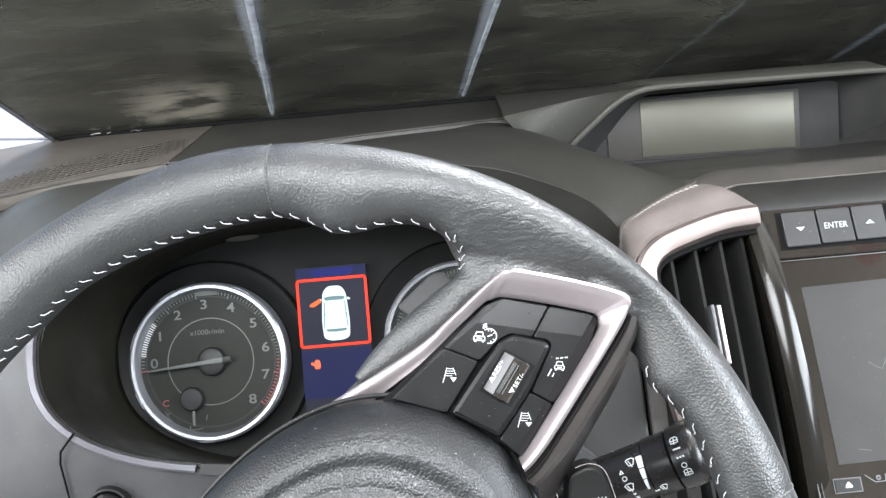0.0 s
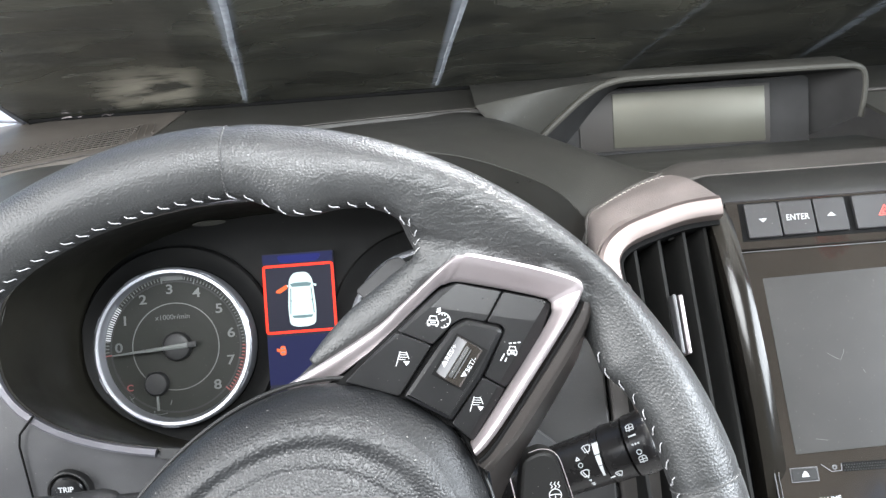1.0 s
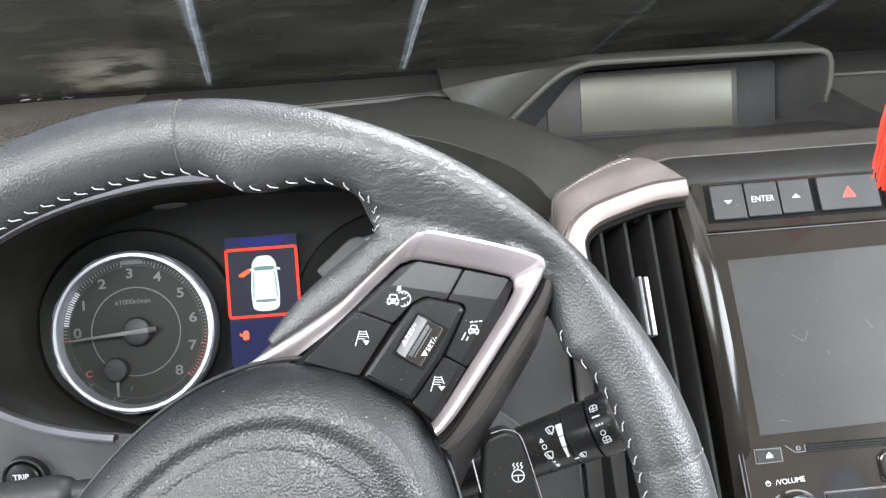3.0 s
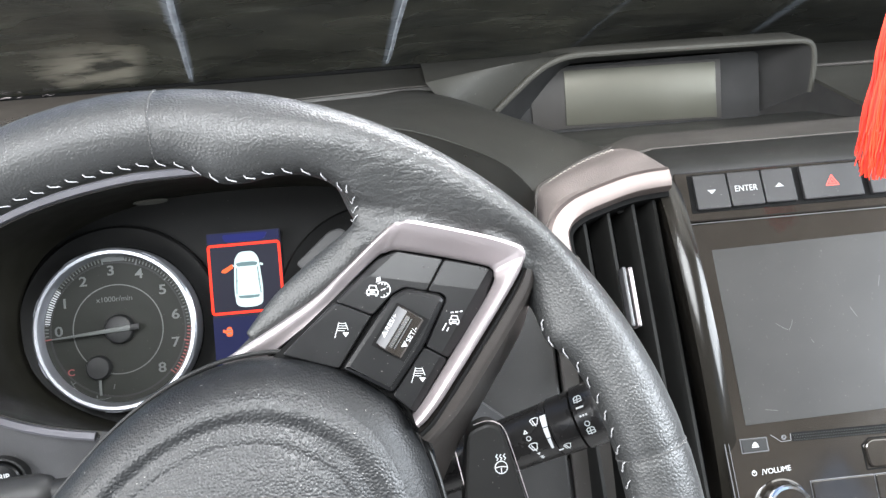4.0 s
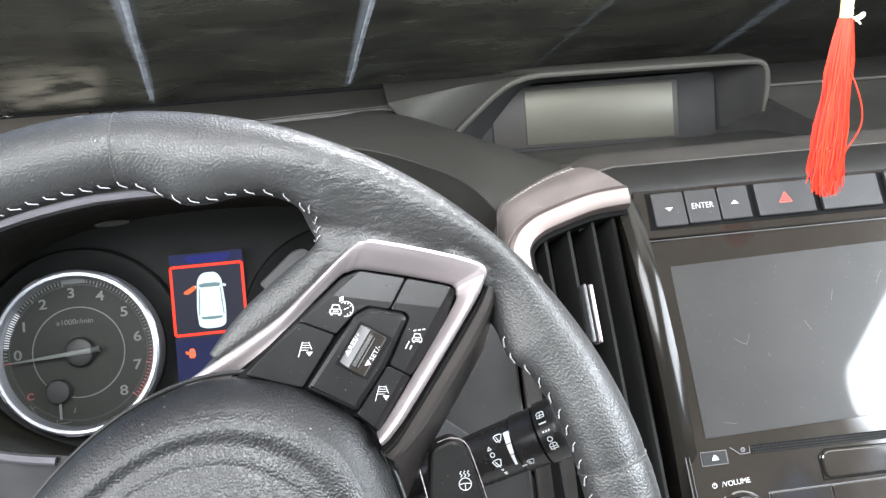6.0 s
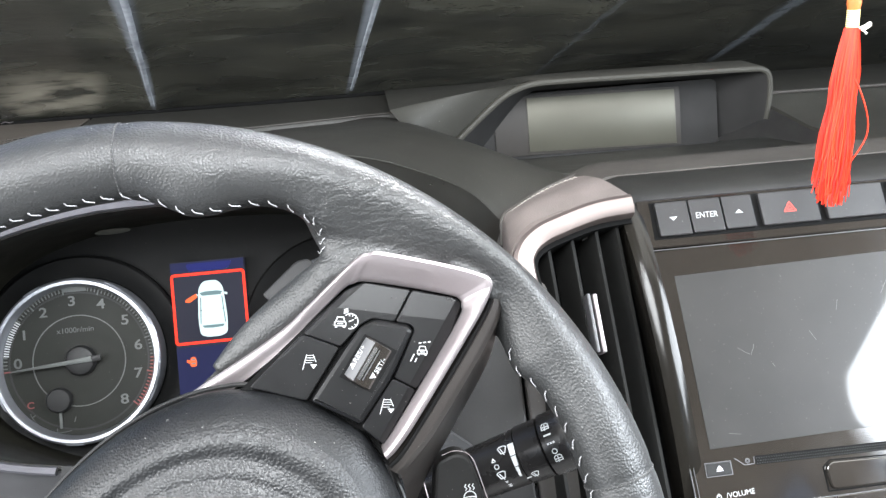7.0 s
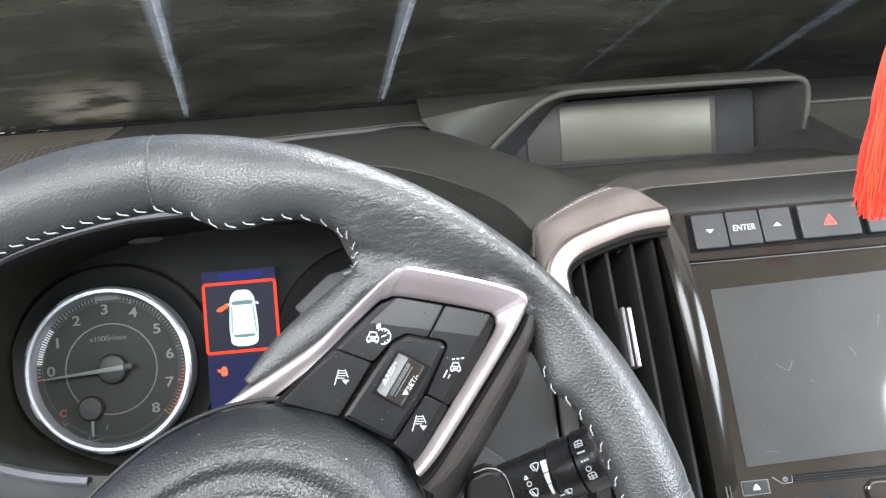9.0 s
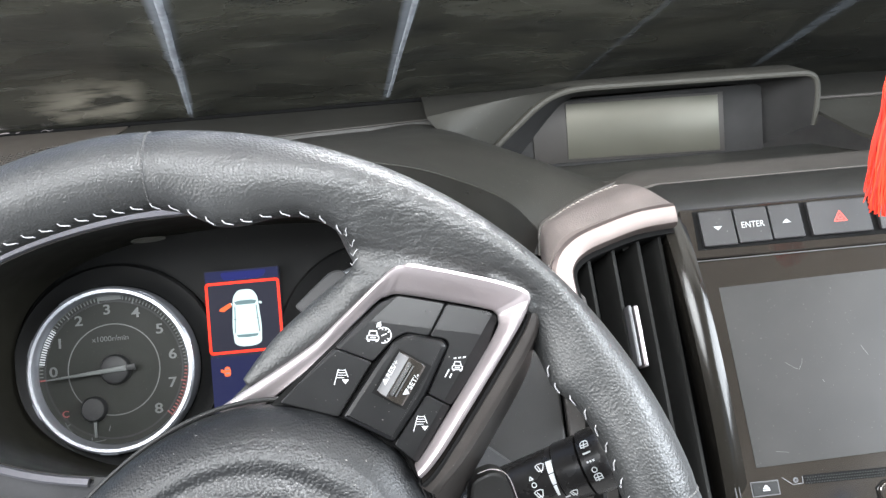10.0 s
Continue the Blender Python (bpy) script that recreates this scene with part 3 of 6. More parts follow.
sheet(bm, loft_sheet([HOOD_FRONT, [Vector(a).lerp(Vector(b), 0.10) + Vector((0, 0, 0.0006)) for a, b in zip(HOOD_FRONT, HOOD_TOP)], HOOD_TOP, HOOD_BACK], 72, 30))
thicken(bm, 0.0006)
part("binnacle_hood", bm, DASH, dash, "dark soft-touch instrument hood")

bm = bmesh.new()
rows = [[mouth(a, 1.0, 0.002) for a in range(0, 360, 4)]]
for f in (0.25, 0.5, 0.75, 1.0):
    row = []
    for a in range(0, 360, 4):
        c, s = math.cos(radians(a)), math.sin(radians(a))
        back = Vector((MOUTH_X + 0.158 * math.copysign(abs(c) ** 0.8, c), 0.688 + 0.38 * 0.084 * s, 0.780 + 0.924 * 0.084 * math.copysign(abs(s) ** 0.8, s)))
        row.append(rows[0][a // 4].lerp(back, f) + Vector((0, 0, -0.004 * math.sin(math.pi * f) * (1 if s < 0 else -1))))
    rows.append(row)
sheet(bm, rows, closed=True)
thicken(bm, 0.002)
part("binnacle_shell", bm, CLUSTER_SHELL, dash, "olive-black inner shell round the gauges")

bm = bmesh.new()
path = [mouth(a, 1.012, -0.001) for a in range(-20, 251, 5)]
sweep(bm, path, [(-0.0026, -0.002), (0.0024, -0.002), (0.0021, 0.0012), (0.0009, 0.0022), (-0.0021, 0.0010)], normals=[(0, -0.894, 0.447)])
part("binnacle_ring", bm, RING, dash, "satin silver ring round the gauges")
bm = bmesh.new()
path = [mouth(a, 1.012, 0.0) for a in range(251, 341, 5)]
sweep(bm, path, [(-0.0036, -0.002), (0.0036, -0.002), (0.0030, 0.0016), (-0.0030, 0.0016)], normals=[(0, -0.894, 0.447)])
part("binnacle_ring_base", bm, MATTE_BLACK, dash, "black lower section of the ring")
bm = bmesh.new()
slab(bm, oval(0.023, 0.0048, 24), 0, 0.0008, 0.0004)
bm.transform(pose(-0.104, 0.7010, 0.8580, 118, 0, 6))
part("hood_mark", bm, FLANK, dash, "small grey oval mark inside the hood")

bm = bmesh.new()
sheet(bm, loft_sheet([[(-0.220, 0.600, 0.838), (-0.296, 0.690, 0.849), (-0.396, 0.800, 0.830)], [(-0.30, 0.585, 0.815), (-0.36, 0.69, 0.832), (-0.42, 0.80, 0.828)], [(-0.46, 0.56, 0.76), (-0.46, 0.68, 0.80), (-0.46, 0.82, 0.82)]], 10, 8))
thicken(bm, 0.003)
part("dash_end", bm, DASH, dash, "dark outer end of the dash")

# facia below and left of the binnacle
bm = bmesh.new()
rows = []
for d in (0.0, 0.004, 0.012, 0.025, 0.05, 0.10, 0.18):
    row = []
    for a in range(140, 316, 5):
        p = mouth(a, 1.028, 0.002)
        c, s = math.cos(radians(a)), math.sin(radians(a))
        w = min(1.0, d / 0.03)
        flat = 0.562 + 0.05 * max(0.0, s + 0.6)
        row.append(Vector((p.x + d * c * 1.25, p.y + (flat - p.y) * w * w * (3 - 2 * w) + 0.06 * max(0, d - 0.06), min(max(0.842, p.z), p.z + d * s * 1.15))))
    rows.append(row)
sheet(bm, rows)
thicken(bm, 0.003)
part("driver_facia", bm, DASH_GREY, dash, "grey grained lower facia")
bm = bmesh.new()
sweep(bm, [(-0.197, 0.5605, 0.69), (-0.1965, 0.5600, 0.775), (-0.1945, 0.5600, 0.783), (-0.1840, 0.5600, 0.7945)], oval(0.0014, 0.0014, 6), normals=[(0, -1, 0)])
part("panel_joint", bm, GAP_BLACK, dash, "dark joint round the switch panel")
trip = thing("trip_button", pose(-0.1722, 0.5560, 0.7455, 82), "round black push button with white lettering", "button")
bm = bmesh.new()
lathe(bm, [(0.0125, -0.008), (0.0125, 0.0015), (0.0118, 0.0022), (0.0108, 0.0014), (0.0104, -0.001)], 40, caps=False)
part("bezel", bm, MATTE_BLACK, trip)
bm = bmesh.new()
lathe(bm, [(0.0098, -0.001), (0.0098, 0.0026), (0.0090, 0.0036), (0.006, 0.0041), (0, 0.0042)], 40)
part("cap", bm, BUTTON, trip)
lettering("word", "TRIP", 0.0046, pose(0, 0.0026, 0.0042), PRINT, trip, bold=0.0001)
lettering("word", "RESET", 0.0040, pose(0, -0.0022, 0.0042), PRINT, trip, bold=0.0001)

# pad between the binnacle and the windscreen
PAD_FRONT = [(-0.46, 0.640), (-0.312, 0.790), (-0.239, 0.843), (-0.176, 0.862), (-0.078, 0.890), (0.039, 0.908), (0.098, 0.914)]


def pad_front(x):
    """How far back the pad's front edge lies at x."""
    for (xa, ya), (xb, yb) in zip(PAD_FRONT, PAD_FRONT[1:]):
        if x <= xb:
            f = (x - xa) / (xb - xa)
            return ya + (yb - ya) * f + 0.006 * f * (1 - f)
    return PAD_FRONT[-1][1]


def pad_place(x, y, up=0.0):
    """A place on the upper side of the pad."""
    f = pad_front(x)
    rise = 0.8800 + 0.006 * min(1.0, max(0.0, (y - f) / max(0.05, 1.0 - f))) - 0.14 * max(0.0, y - 1.0)
    return Vector((x, y, rise - 0.09 * max(0.0, -0.32 - x) + up))


def pad_sheet(x0, x1, steps, slant, back=1.09):
    """Rows from the rounded front edge to the glass; slant moves the ends sideways on the way back."""
    rows = []
    for d, drop in ((-0.001, 0.010), (0.0, 0.003), (0.0014, 0.0008), (0.004, 0.0)):
        rows.append([pad_place(x, pad_front(x) + d, -drop) for x in [x0 + (x1 - x0) * i / steps for i in range(steps + 1)]])
    for k in range(1, 15):
        g = k / 14
        row = []
        for i in range(steps + 1):
            x = x0 + (x1 - x0) * i / steps
            f = pad_front(x) + 0.004
            y = f + (back - f) * g
            row.append(pad_place(x + slant(x, (y - f)), y))
        rows.append(row)
    return rows


def seam_slant(x, d):
    return 0.10 * d * max(0.0, 1 - abs(x + 0.196) / 0.05)


bm = bmesh.new()
sheet(bm, pad_sheet(-0.196, 0.098, 34, seam_slant))
thicken(bm, 0.004)
part("windscreen_pad", bm, DASH, dash, "dark soft pad under the windscreen")
bm = bmesh.new()
sheet(bm, [[Vector((x, y, z)) for x in [0.080 + 0.036 * i for i in range(11)]] for y, z in ((0.93, 0.8790), (0.985, 0.8838), (1.0, 0.8846), (1.10, 0.8706))])
thicken(bm, 0.004)
part("rear_pad", bm, DASH, dash, "dark pad behind the display hood")
bm = bmesh.new()
sheet(bm, pad_sheet(-0.46, -0.1985, 34, seam_slant))
thicken(bm, 0.004)
part("demister_panel", bm, PANEL_BROWN, dash, "brown-grey demister panel in the dash corner")
# highlight on the pad's edge, put in as a paler strip
bm = bmesh.new()
sweep(bm, [pad_place(x, pad_front(x) + 0.0006, 0.0004) for x in [-0.44 + 0.0105 * i for i in range(52)]], oval(0.0016, 0.0012, 8))
part("pad_edge_highlight", bm, DASH_BROWN, dash, "edge of the pad with its highlight in a paler colour")
# slots of the demister, a band of ribs crossed by fine bars
bm = bmesh.new()
for i in range(52):
    x = -0.452 + 0.0050 * i
    f = pad_front(x)
    a, b = f + 0.018, f + 0.018 + min(0.072, 0.048 + 0.10 * max(0.0, x + 0.34))
    if x > -0.222:
        a += 1.2 * (x + 0.222)
    pts = [pad_place(x - 0.18 * (y - a), y, 0.0006) for y in (a, a + (b - a) * 0.5, b)]
    sweep(bm, pts, oval(0.0012, 0.0016, 6), normals=[(0, 0, 1)])
for k in range(8):
    pts = []
    for i in range(40):
        x = -0.452 + 0.0061 * i
        b = min(0.072, 0.048 + 0.10 * max(0.0, x + 0.34))
        pts.append(pad_place(x, pad_front(x) + 0.018 + b * k / 7 + (1.0 * max(0, x + 0.222)), 0.0007))
    sweep(bm, pts, oval(0.0012, 0.0010, 6), normals=[(0, 0, 1)])
part("demister_grille", bm, PANEL_BROWN, dash, "band of fine brown grille bars", kind="stuff")
bm = bmesh.new()
rows = []
for g in (0.0, 0.5, 1.0):
    row = []
    for i in range(40):
        x = -0.450 + 0.0060 * i
        b = min(0.072, 0.048 + 0.10 * max(0.0, x + 0.34))
        row.append(pad_place(x, pad_front(x) + 0.018 + b * g + (1.0 * max(0, x + 0.222)), 0.0003))
    rows.append(row)
sheet(bm, rows)
thicken(bm, 0.0006)
part("demister_slot", bm, GAP_BLACK, dash, "dark opening under the grille bars")
for cx, size in ((-0.297, 1.0), (-0.262, 0.5)):
    bm = bmesh.new()
    sweep(bm, spline([(cx - 0.012 * size, 0.985, 0.8868), (cx - 0.004 * size, 0.9845, 0.8882), (cx + 0.003 * size, 0.985, 0.8870), (cx + 0.010 * size, 0.986, 0.8878)], 12), lambda f: oval(0.002 + 0.0012 * math.sin(9 * f), 0.0018 * size, 8))
    part("edge_clip", bm, SILVER, dash, "small shiny clip at the shade's foot")

# middle of the dash: front roll, pale strip and display well
bm = bmesh.new()
profile = [(0.6245, 0.860), (0.6255, 0.8675), (0.630, 0.8715), (0.640, 0.8745), (0.6585, 0.8768), (0.662, 0.8760)]
sheet(bm, [[Vector((x, y, z - 0.45 * max(0, 0.224 - x))) for x in [0.196, 0.204, 0.212, 0.220] + [0.228 + 0.06 * i for i in range(16)]] for y, z in profile])
thicken(bm, 0.003)
part("front_roll", bm, ROLL, dash, "dark rounded front edge of the dash")
bm = bmesh.new()
profile = [(0.659, 0.8745), (0.662, 0.8768), (0.690, 0.8762), (0.702, 0.8755), (0.708, 0.873), (0.712, 0.866)]
sheet(bm, [[Vector((x, y, z - 0.003 * max(0, x - 0.45) - 0.40 * max(0, 0.222 - x))) for x in [0.178, 0.186, 0.194, 0.202, 0.210, 0.218] + [0.226 + 0.06 * i for i in range(16)]] for y, z in profile])
thicken(bm, 0.003)
part("pale_strip", bm, DASH_BROWN, dash, "taupe strip along the dash")
bm = bmesh.new()
profile = [(0.708, 0.868), (0.75, 0.858), (0.83, 0.842), (0.905, 0.831)]
sheet(bm, [[Vector((x, y, z)) for x in [0.160 + 0.031 * i for i in range(10)]] for y, z in profile])
thicken(bm, 0.003)
part("display_well", bm, DASH, dash, "dark hollow in front of the display")
bm = bmesh.new()
profile = [(0.705, 0.873), (0.72, 0.868), (0.80, 0.864), (0.885, 0.868), (0.893, 0.8735), (0.900, 0.874), (0.96, 0.874), (1.10, 0.868)]
sheet(bm, [[Vector((x, y, z - 0.012 * (x - 0.43))) for x in [0.428 + 0.066 * i for i in range(11)]] for y, z in profile])
thicken(bm, 0.003)
part("passenger_pad", bm, FLANK, dash, "dark passenger-side dash top")
bm = bmesh.new()
sweep(bm, [(0.432, 0.893, 0.8745), (0.70, 0.893, 0.8715), (1.06, 0.893, 0.8665)], oval(0.006, 0.0035, 8))
part("pad_seam", bm, DASH_BROWN, dash, "paler seam line")

# taupe stitched leather cap over the vent
EDGE_BACK = [(0.150, 0.650, 0.840), (0.153, 0.660, 0.8555), (0.164, 0.668, 0.8605), (0.187, 0.683, 0.8665), (0.210, 0.695, 0.8700)]
EDGE_FRONT = [(0.148, 0.612, 0.828), (0.1505, 0.616, 0.848), (0.162, 0.6185, 0.8635), (0.190, 0.6185, 0.8715), (0.2235, 0.6185, 0.8765)]
bm = bmesh.new()
mid = [tuple((Vector(a) + Vector(b)) / 2 + Vector((0, 0, 0.0035))) for a, b in zip(EDGE_BACK, EDGE_FRONT)]
sheet(bm, loft_sheet([EDGE_BACK, mid, EDGE_FRONT], 30, 12))
thicken(bm, 0.003)
cap = part("leather_cap", bm, TRIM_LEATHER, dash, "taupe stitched leather cap over the vent")
bm = bmesh.new()
sweep(bm, spline([Vector(p) + Vector((-0.0006, 0.0006, 0.0)) for p in EDGE_BACK], 30), oval(0.0022, 0.0022, 8))
part("piping", bm, DASH_BROWN, cap)
curve = spline([Vector(a).lerp(Vector(b), 0.10) + Vector((0, 0, 0.0012)) for a, b in zip(EDGE_BACK[1:], EDGE_FRONT[1:])], 46)
for i in range(2, 42, 2):
    bm = bmesh.new()
    sweep(bm, [curve[i], curve[i].lerp(curve[i + 1], 0.6) + Vector((0, 0, 0.0004)), curve[i + 1] + Vector((0.0008, -0.0014, 0))], oval(0.0007, 0.0007, 6))
    part("stitch", bm, TAUPE_THREAD, cap)
bm = bmesh.new()
sheet(bm, loft_sheet([[(0.152, 0.662, 0.853), (0.172, 0.676, 0.8625), (0.207, 0.697, 0.868)], [(0.150, 0.665, 0.80), (0.18, 0.69, 0.82), (0.215, 0.70, 0.84)]], 12, 5))
thicken(bm, 0.002)
part("cap_backing", bm, DASH, dash)

# ---- air vent ----
vent = thing("air_vent", pose(0.222, 0.6125, 0.8655, 58.5), "dark slatted air vent in a satin silver frame", "air vent")
bm = bmesh.new()
FRAME = [(0.0015, 0.0050), (-0.020, 0.0030), (-0.042, -0.0030), (-0.056, -0.0085), (-0.0650, -0.017), (-0.0670, -0.030), (-0.0610, -0.070), (-0.0540, -0.108)]
sweep(bm, [Vector((x, y, 0.004)) for x, y in [tuple(p)[:2] for p in spline([(x, y, 0) for x, y in FRAME], 50)]], [(-0.0062, -0.012), (0.0068, -0.012), (0.0068, 0.0008), (0.0045, 0.0030), (-0.0015, 0.0034), (-0.0048, 0.0018), (-0.0060, -0.001)], normals=[(0, 0, 1)])
part("frame", bm, VENT_SILVER, vent, "satin silver frame")
bm = bmesh.new()
box(bm, -0.075, 0.040, -0.20, 0.004, -0.075, -0.070)
sweep(bm, [Vector((x, y, 0)) for x, y in [tuple(p)[:2] for p in spline([(x, y, 0) for x, y in FRAME], 50)]], [(-0.0090, -0.040), (-0.0040, -0.040), (-0.0040, -0.004), (-0.0090, -0.004)], normals=[(0, 0, 1)])
part("cavity", bm, GAP_BLACK, vent, "black air duct")
for i, x in enumerate((-0.0640, -0.0500, -0.0350, -0.0195, -0.0065)):
    bm = bmesh.new()
    sweep(bm, [Vector((x + 0.0085 * f, 0.001 - 0.19 * f + (0.0026 * i - 0.006), -0.012)) for f in (0, 0.5, 1)], [(-0.0013, -0.026), (0.0013, -0.026), (0.0018, -0.001), (0.0010, 0.0014), (-0.0010, 0.0014), (-0.0018, -0.001)], normals=[(0.25, 0, 1)])
    part("slat", bm, SLAT, vent)
bm = bmesh.new()
slab(bm, rounded([(-0.0014, -0.0175), (0.0014, -0.0175), (0.0014, 0.0175), (-0.0014, 0.0175)], 0.0008), -0.010, 0.0040, 0.0012)
bm.transform(pose(-0.0270, -0.0625, -0.004, 0, 0, 2.5))
tab = part("tab", bm, SILVER, vent, "chrome adjusting tab")
bm = bmesh.new()
slab(bm, rounded([(-0.0034, -0.0175), (-0.0012, -0.0175), (-0.0012, 0.0175), (-0.0034, 0.0175)], 0.001), -0.010, 0.0046, 0.0008)
bm.transform(pose(-0.0285, -0.0620, -0.004, 0, 0, 2.5))
part("tab_grip", bm, TRIM_DARK, tab)

# gloss column between vent and screen
bm = bmesh.new()
column = pose(0.222, 0.6125, 0.8655, 58.5)
sweep(bm, [Vector((0.0035 + 0.017 * f, 0.006 - 0.21 * f, -0.001 - 0.010 * max(0.0, 1 - f / 0.3) ** 2 - 0.055 * max(0.0, f - 0.32) ** 2)) for f in (0, 0.05, 0.1, 0.15, 0.2, 0.25, 0.32, 0.4, 0.48, 0.56, 0.64, 0.74, 0.86, 1)], [(-0.0065, -0.02), (0.0065, -0.02)] + [(0.0065 - 0.0013 * k, 0.0026 - 0.0014 * (1 - 0.2 * k) ** 2) for k in range(11)], normals=[(0, 0, 1)])
bm.transform(column)
part("gloss_column", bm, COLUMN_GLOSS, dash, "gloss black column beside the screen")
# ---- information display on top of the dash ----
info = thing("information_display", Matrix(), "blank pale display under a dark curved hood on the dash", "display")
LIP = [(0.140, 0.856), (0.154, 0.869), (0.168, 0.881), (0.182, 0.8925), (0.197, 0.9015), (0.217, 0.9065), (0.250, 0.9068), (0.300, 0.9060), (0.360, 0.9050), (0.405, 0.9042), (0.419, 0.9025), (0.4265, 0.8955), (0.4285, 0.880), (0.4265, 0.856)]


def lip_curve(inset, y):
    pts = spline([(x, 0, z) for x, z in LIP], 60)
    out = []
    for i, p in enumerate(pts):
        t = pts[min(i + 1, 59)] - pts[max(i - 1, 0)]
        nrm = Vector((t.z, 0, -t.x)).normalized()
        out.append(Vector((p.x + nrm.x * inset, y, p.z + nrm.z * inset)))
    return out


bm = bmesh.new()
outer = lip_curve(0.0, 0.872)
back = [Vector((p.x + (0.004 if p.x > 0.3 else 0.0), 0.99, min(0.890, p.z) - 0.002)) for p in outer]
mid = [a.lerp(b, 0.4) + Vector((0, 0, 0.004 if a.z > 0.89 else 0)) for a, b in zip(outer, back)]
inner = lip_curve(0.0055, 0.8705)
frame_ring = [Vector((0.172 + (p.x - 0.146) * (0.390 - 0.172) / (0.421 - 0.146), 0.906, min(0.891, max(0.832, 0.832 + (p.z - 0.856) * 1.35)))) for p in inner]
sheet(bm, [back, mid, outer, lip_curve(0.0010, 0.8692), lip_curve(0.0030, 0.8683), lip_curve(0.0048, 0.8690), inner])
part("hood", bm, HOOD_FOAM, info, "dark grained hood")
bm = bmesh.new()
sheet(bm, [inner, [a.lerp(b, 0.5) for a, b in zip(inner, frame_ring)], frame_ring])
part("hood_lining", bm, INNER_BLACK, info, "black inside of the hood")
bm = bmesh.new()
left_lip = lip_curve(-0.0002, 0.8722)[:24]
corner = [Vector((0.0915, 0.862, 0.8930)).lerp(Vector((0.1010, 0.846, 0.8820)), 1 - i / 23) for i in range(24)]
rows = []
for k in range(13):
    f = k / 12
    rows.append([a.lerp(b, f) + Vector((0, -0.003, 0.0015)) * math.sin(math.pi * f) for a, b in zip(corner, left_lip)])
sheet(bm, rows)
part("flank", bm, FLANK, info, "sloping side of the hood")
bm = bmesh.new()
sheet(bm, [[r[23] for r in rows], [r[23].lerp(Vector((r[23].x, 0.985, 0.889)), 0.4) + Vector((0, 0, 0.002)) for r in rows], [Vector((r[23].x, 0.985, 0.889)) for r in rows]])
part("flank_top", bm, FLANK, info, "top of the hood's side")
INFO = pose(0.185, 0.8935, 0.832, 79)
bm = bmesh.new()
slab(bm, [(-0.014, -0.004), (0.205, -0.004), (0.205, 0.0585), (-0.014, 0.0585)], -0.004, -0.001)
bm.transform(INFO)
part("frame", bm, INNER_BLACK, info, "dark inner frame")
bm = bmesh.new()
slab(bm, [(0.0, 0.004), (0.170, 0.002), (0.170, 0.054), (0.0, 0.0575)], -0.001, 0.0004, 0.0003)
bm.transform(INFO)
part("cover", bm, INFO_FRAME, info, "dull brown-grey display border")
bm = bmesh.new()
slab(bm, [(0.0300, 0.0065), (0.1655, 0.0035), (0.1650, 0.0520), (0.0300, 0.0545)], 0.0004, 0.0012, 0.0003)
bm.transform(INFO)
part("glass", bm, INFO_SCREEN, info, "blank pale glass")

# ---- centre stack: buttons, screen and player ----
S0 = pose(0.2466, 0.6007, 0.8281, 58.5)
S = S0 @ pose(0, 0, 0, 0, 0, 2.4)
strip = thing("button_strip", S0, "row of grey push buttons on a gloss black strip", "button strip")
bm = bmesh.new()
slab(bm, rounded([(-0.0165, 0.0175), (0.222, 0.0175), (0.222, 0.0485), (-0.0170, 0.0485)], 0.002), -0.012, 0.0015, 0.001)
part("base", bm, PIANO, strip)
bm = bmesh.new()
slab(bm, [(-0.0090, 0.0228), (0.215, 0.0228), (0.215, 0.0462), (-0.0095, 0.0462)], 0.0012, 0.0019)
part("tray", bm, GAP_BLACK, strip)
for x0, x1, y0, y1 in ((-0.0070, 0.0130, 0.0240, 0.0452), (0.0139, 0.0337, 0.0245, 0.0454), (0.0346, 0.0535, 0.0249, 0.0455), (0.0580, 0.0943, 0.0249, 0.0456), (0.0990, 0.1370, 0.0251, 0.0457), (0.1420, 0.1800, 0.0252, 0.0458)):
    bm = bmesh.new()
    slab(bm, rounded([(x0 + 0.0012, y0), (x1 + 0.0012, y0), (x1, y1), (x0, y1)], 0.0012), 0.001, 0.0048, 0.0007)
    key = part("key", bm, GREY_BUTTON, strip)
    bm = bmesh.new()
    cx, cy = (x0 + x1) / 2 + 0.0005, (y0 + y1) / 2
    if x0 < 0:
        patch2d(bm, [(cx - 0.0026, cy + 0.0010), (cx + 0.0026, cy + 0.0010), (cx, cy - 0.0014)], 0.0048)
        part("arrow", bm, PRINT, key, "white down arrow")
    elif x0 < 0.02:
        bm.free()
        lettering("word", "ENTER", 0.0052, pose(cx, cy, 0.0049), PRINT, key, 0.9)
    elif x0 < 0.05:
        patch2d(bm, [(cx - 0.0026, cy - 0.0010), (cx + 0.0026, cy - 0.0010), (cx, cy + 0.0014)], 0.0048)
        part("arrow", bm, PRINT, key, "white up arrow")
    elif x0 < 0.09:
        for k, w in ((0.0040, 0.0007), (0.0017, 0.0005)):
            tri = [(cx + k * math.cos(radians(a)) * 1.08, cy - 0.0008 + k * math.sin(radians(a))) for a in (90, 210, 330, 90)]
            strokes(bm, [tri], w, 0.0048)
        part("warning_triangle", bm, HAZARD_RED, key, "red warning triangle")
    else:
        bm.free()

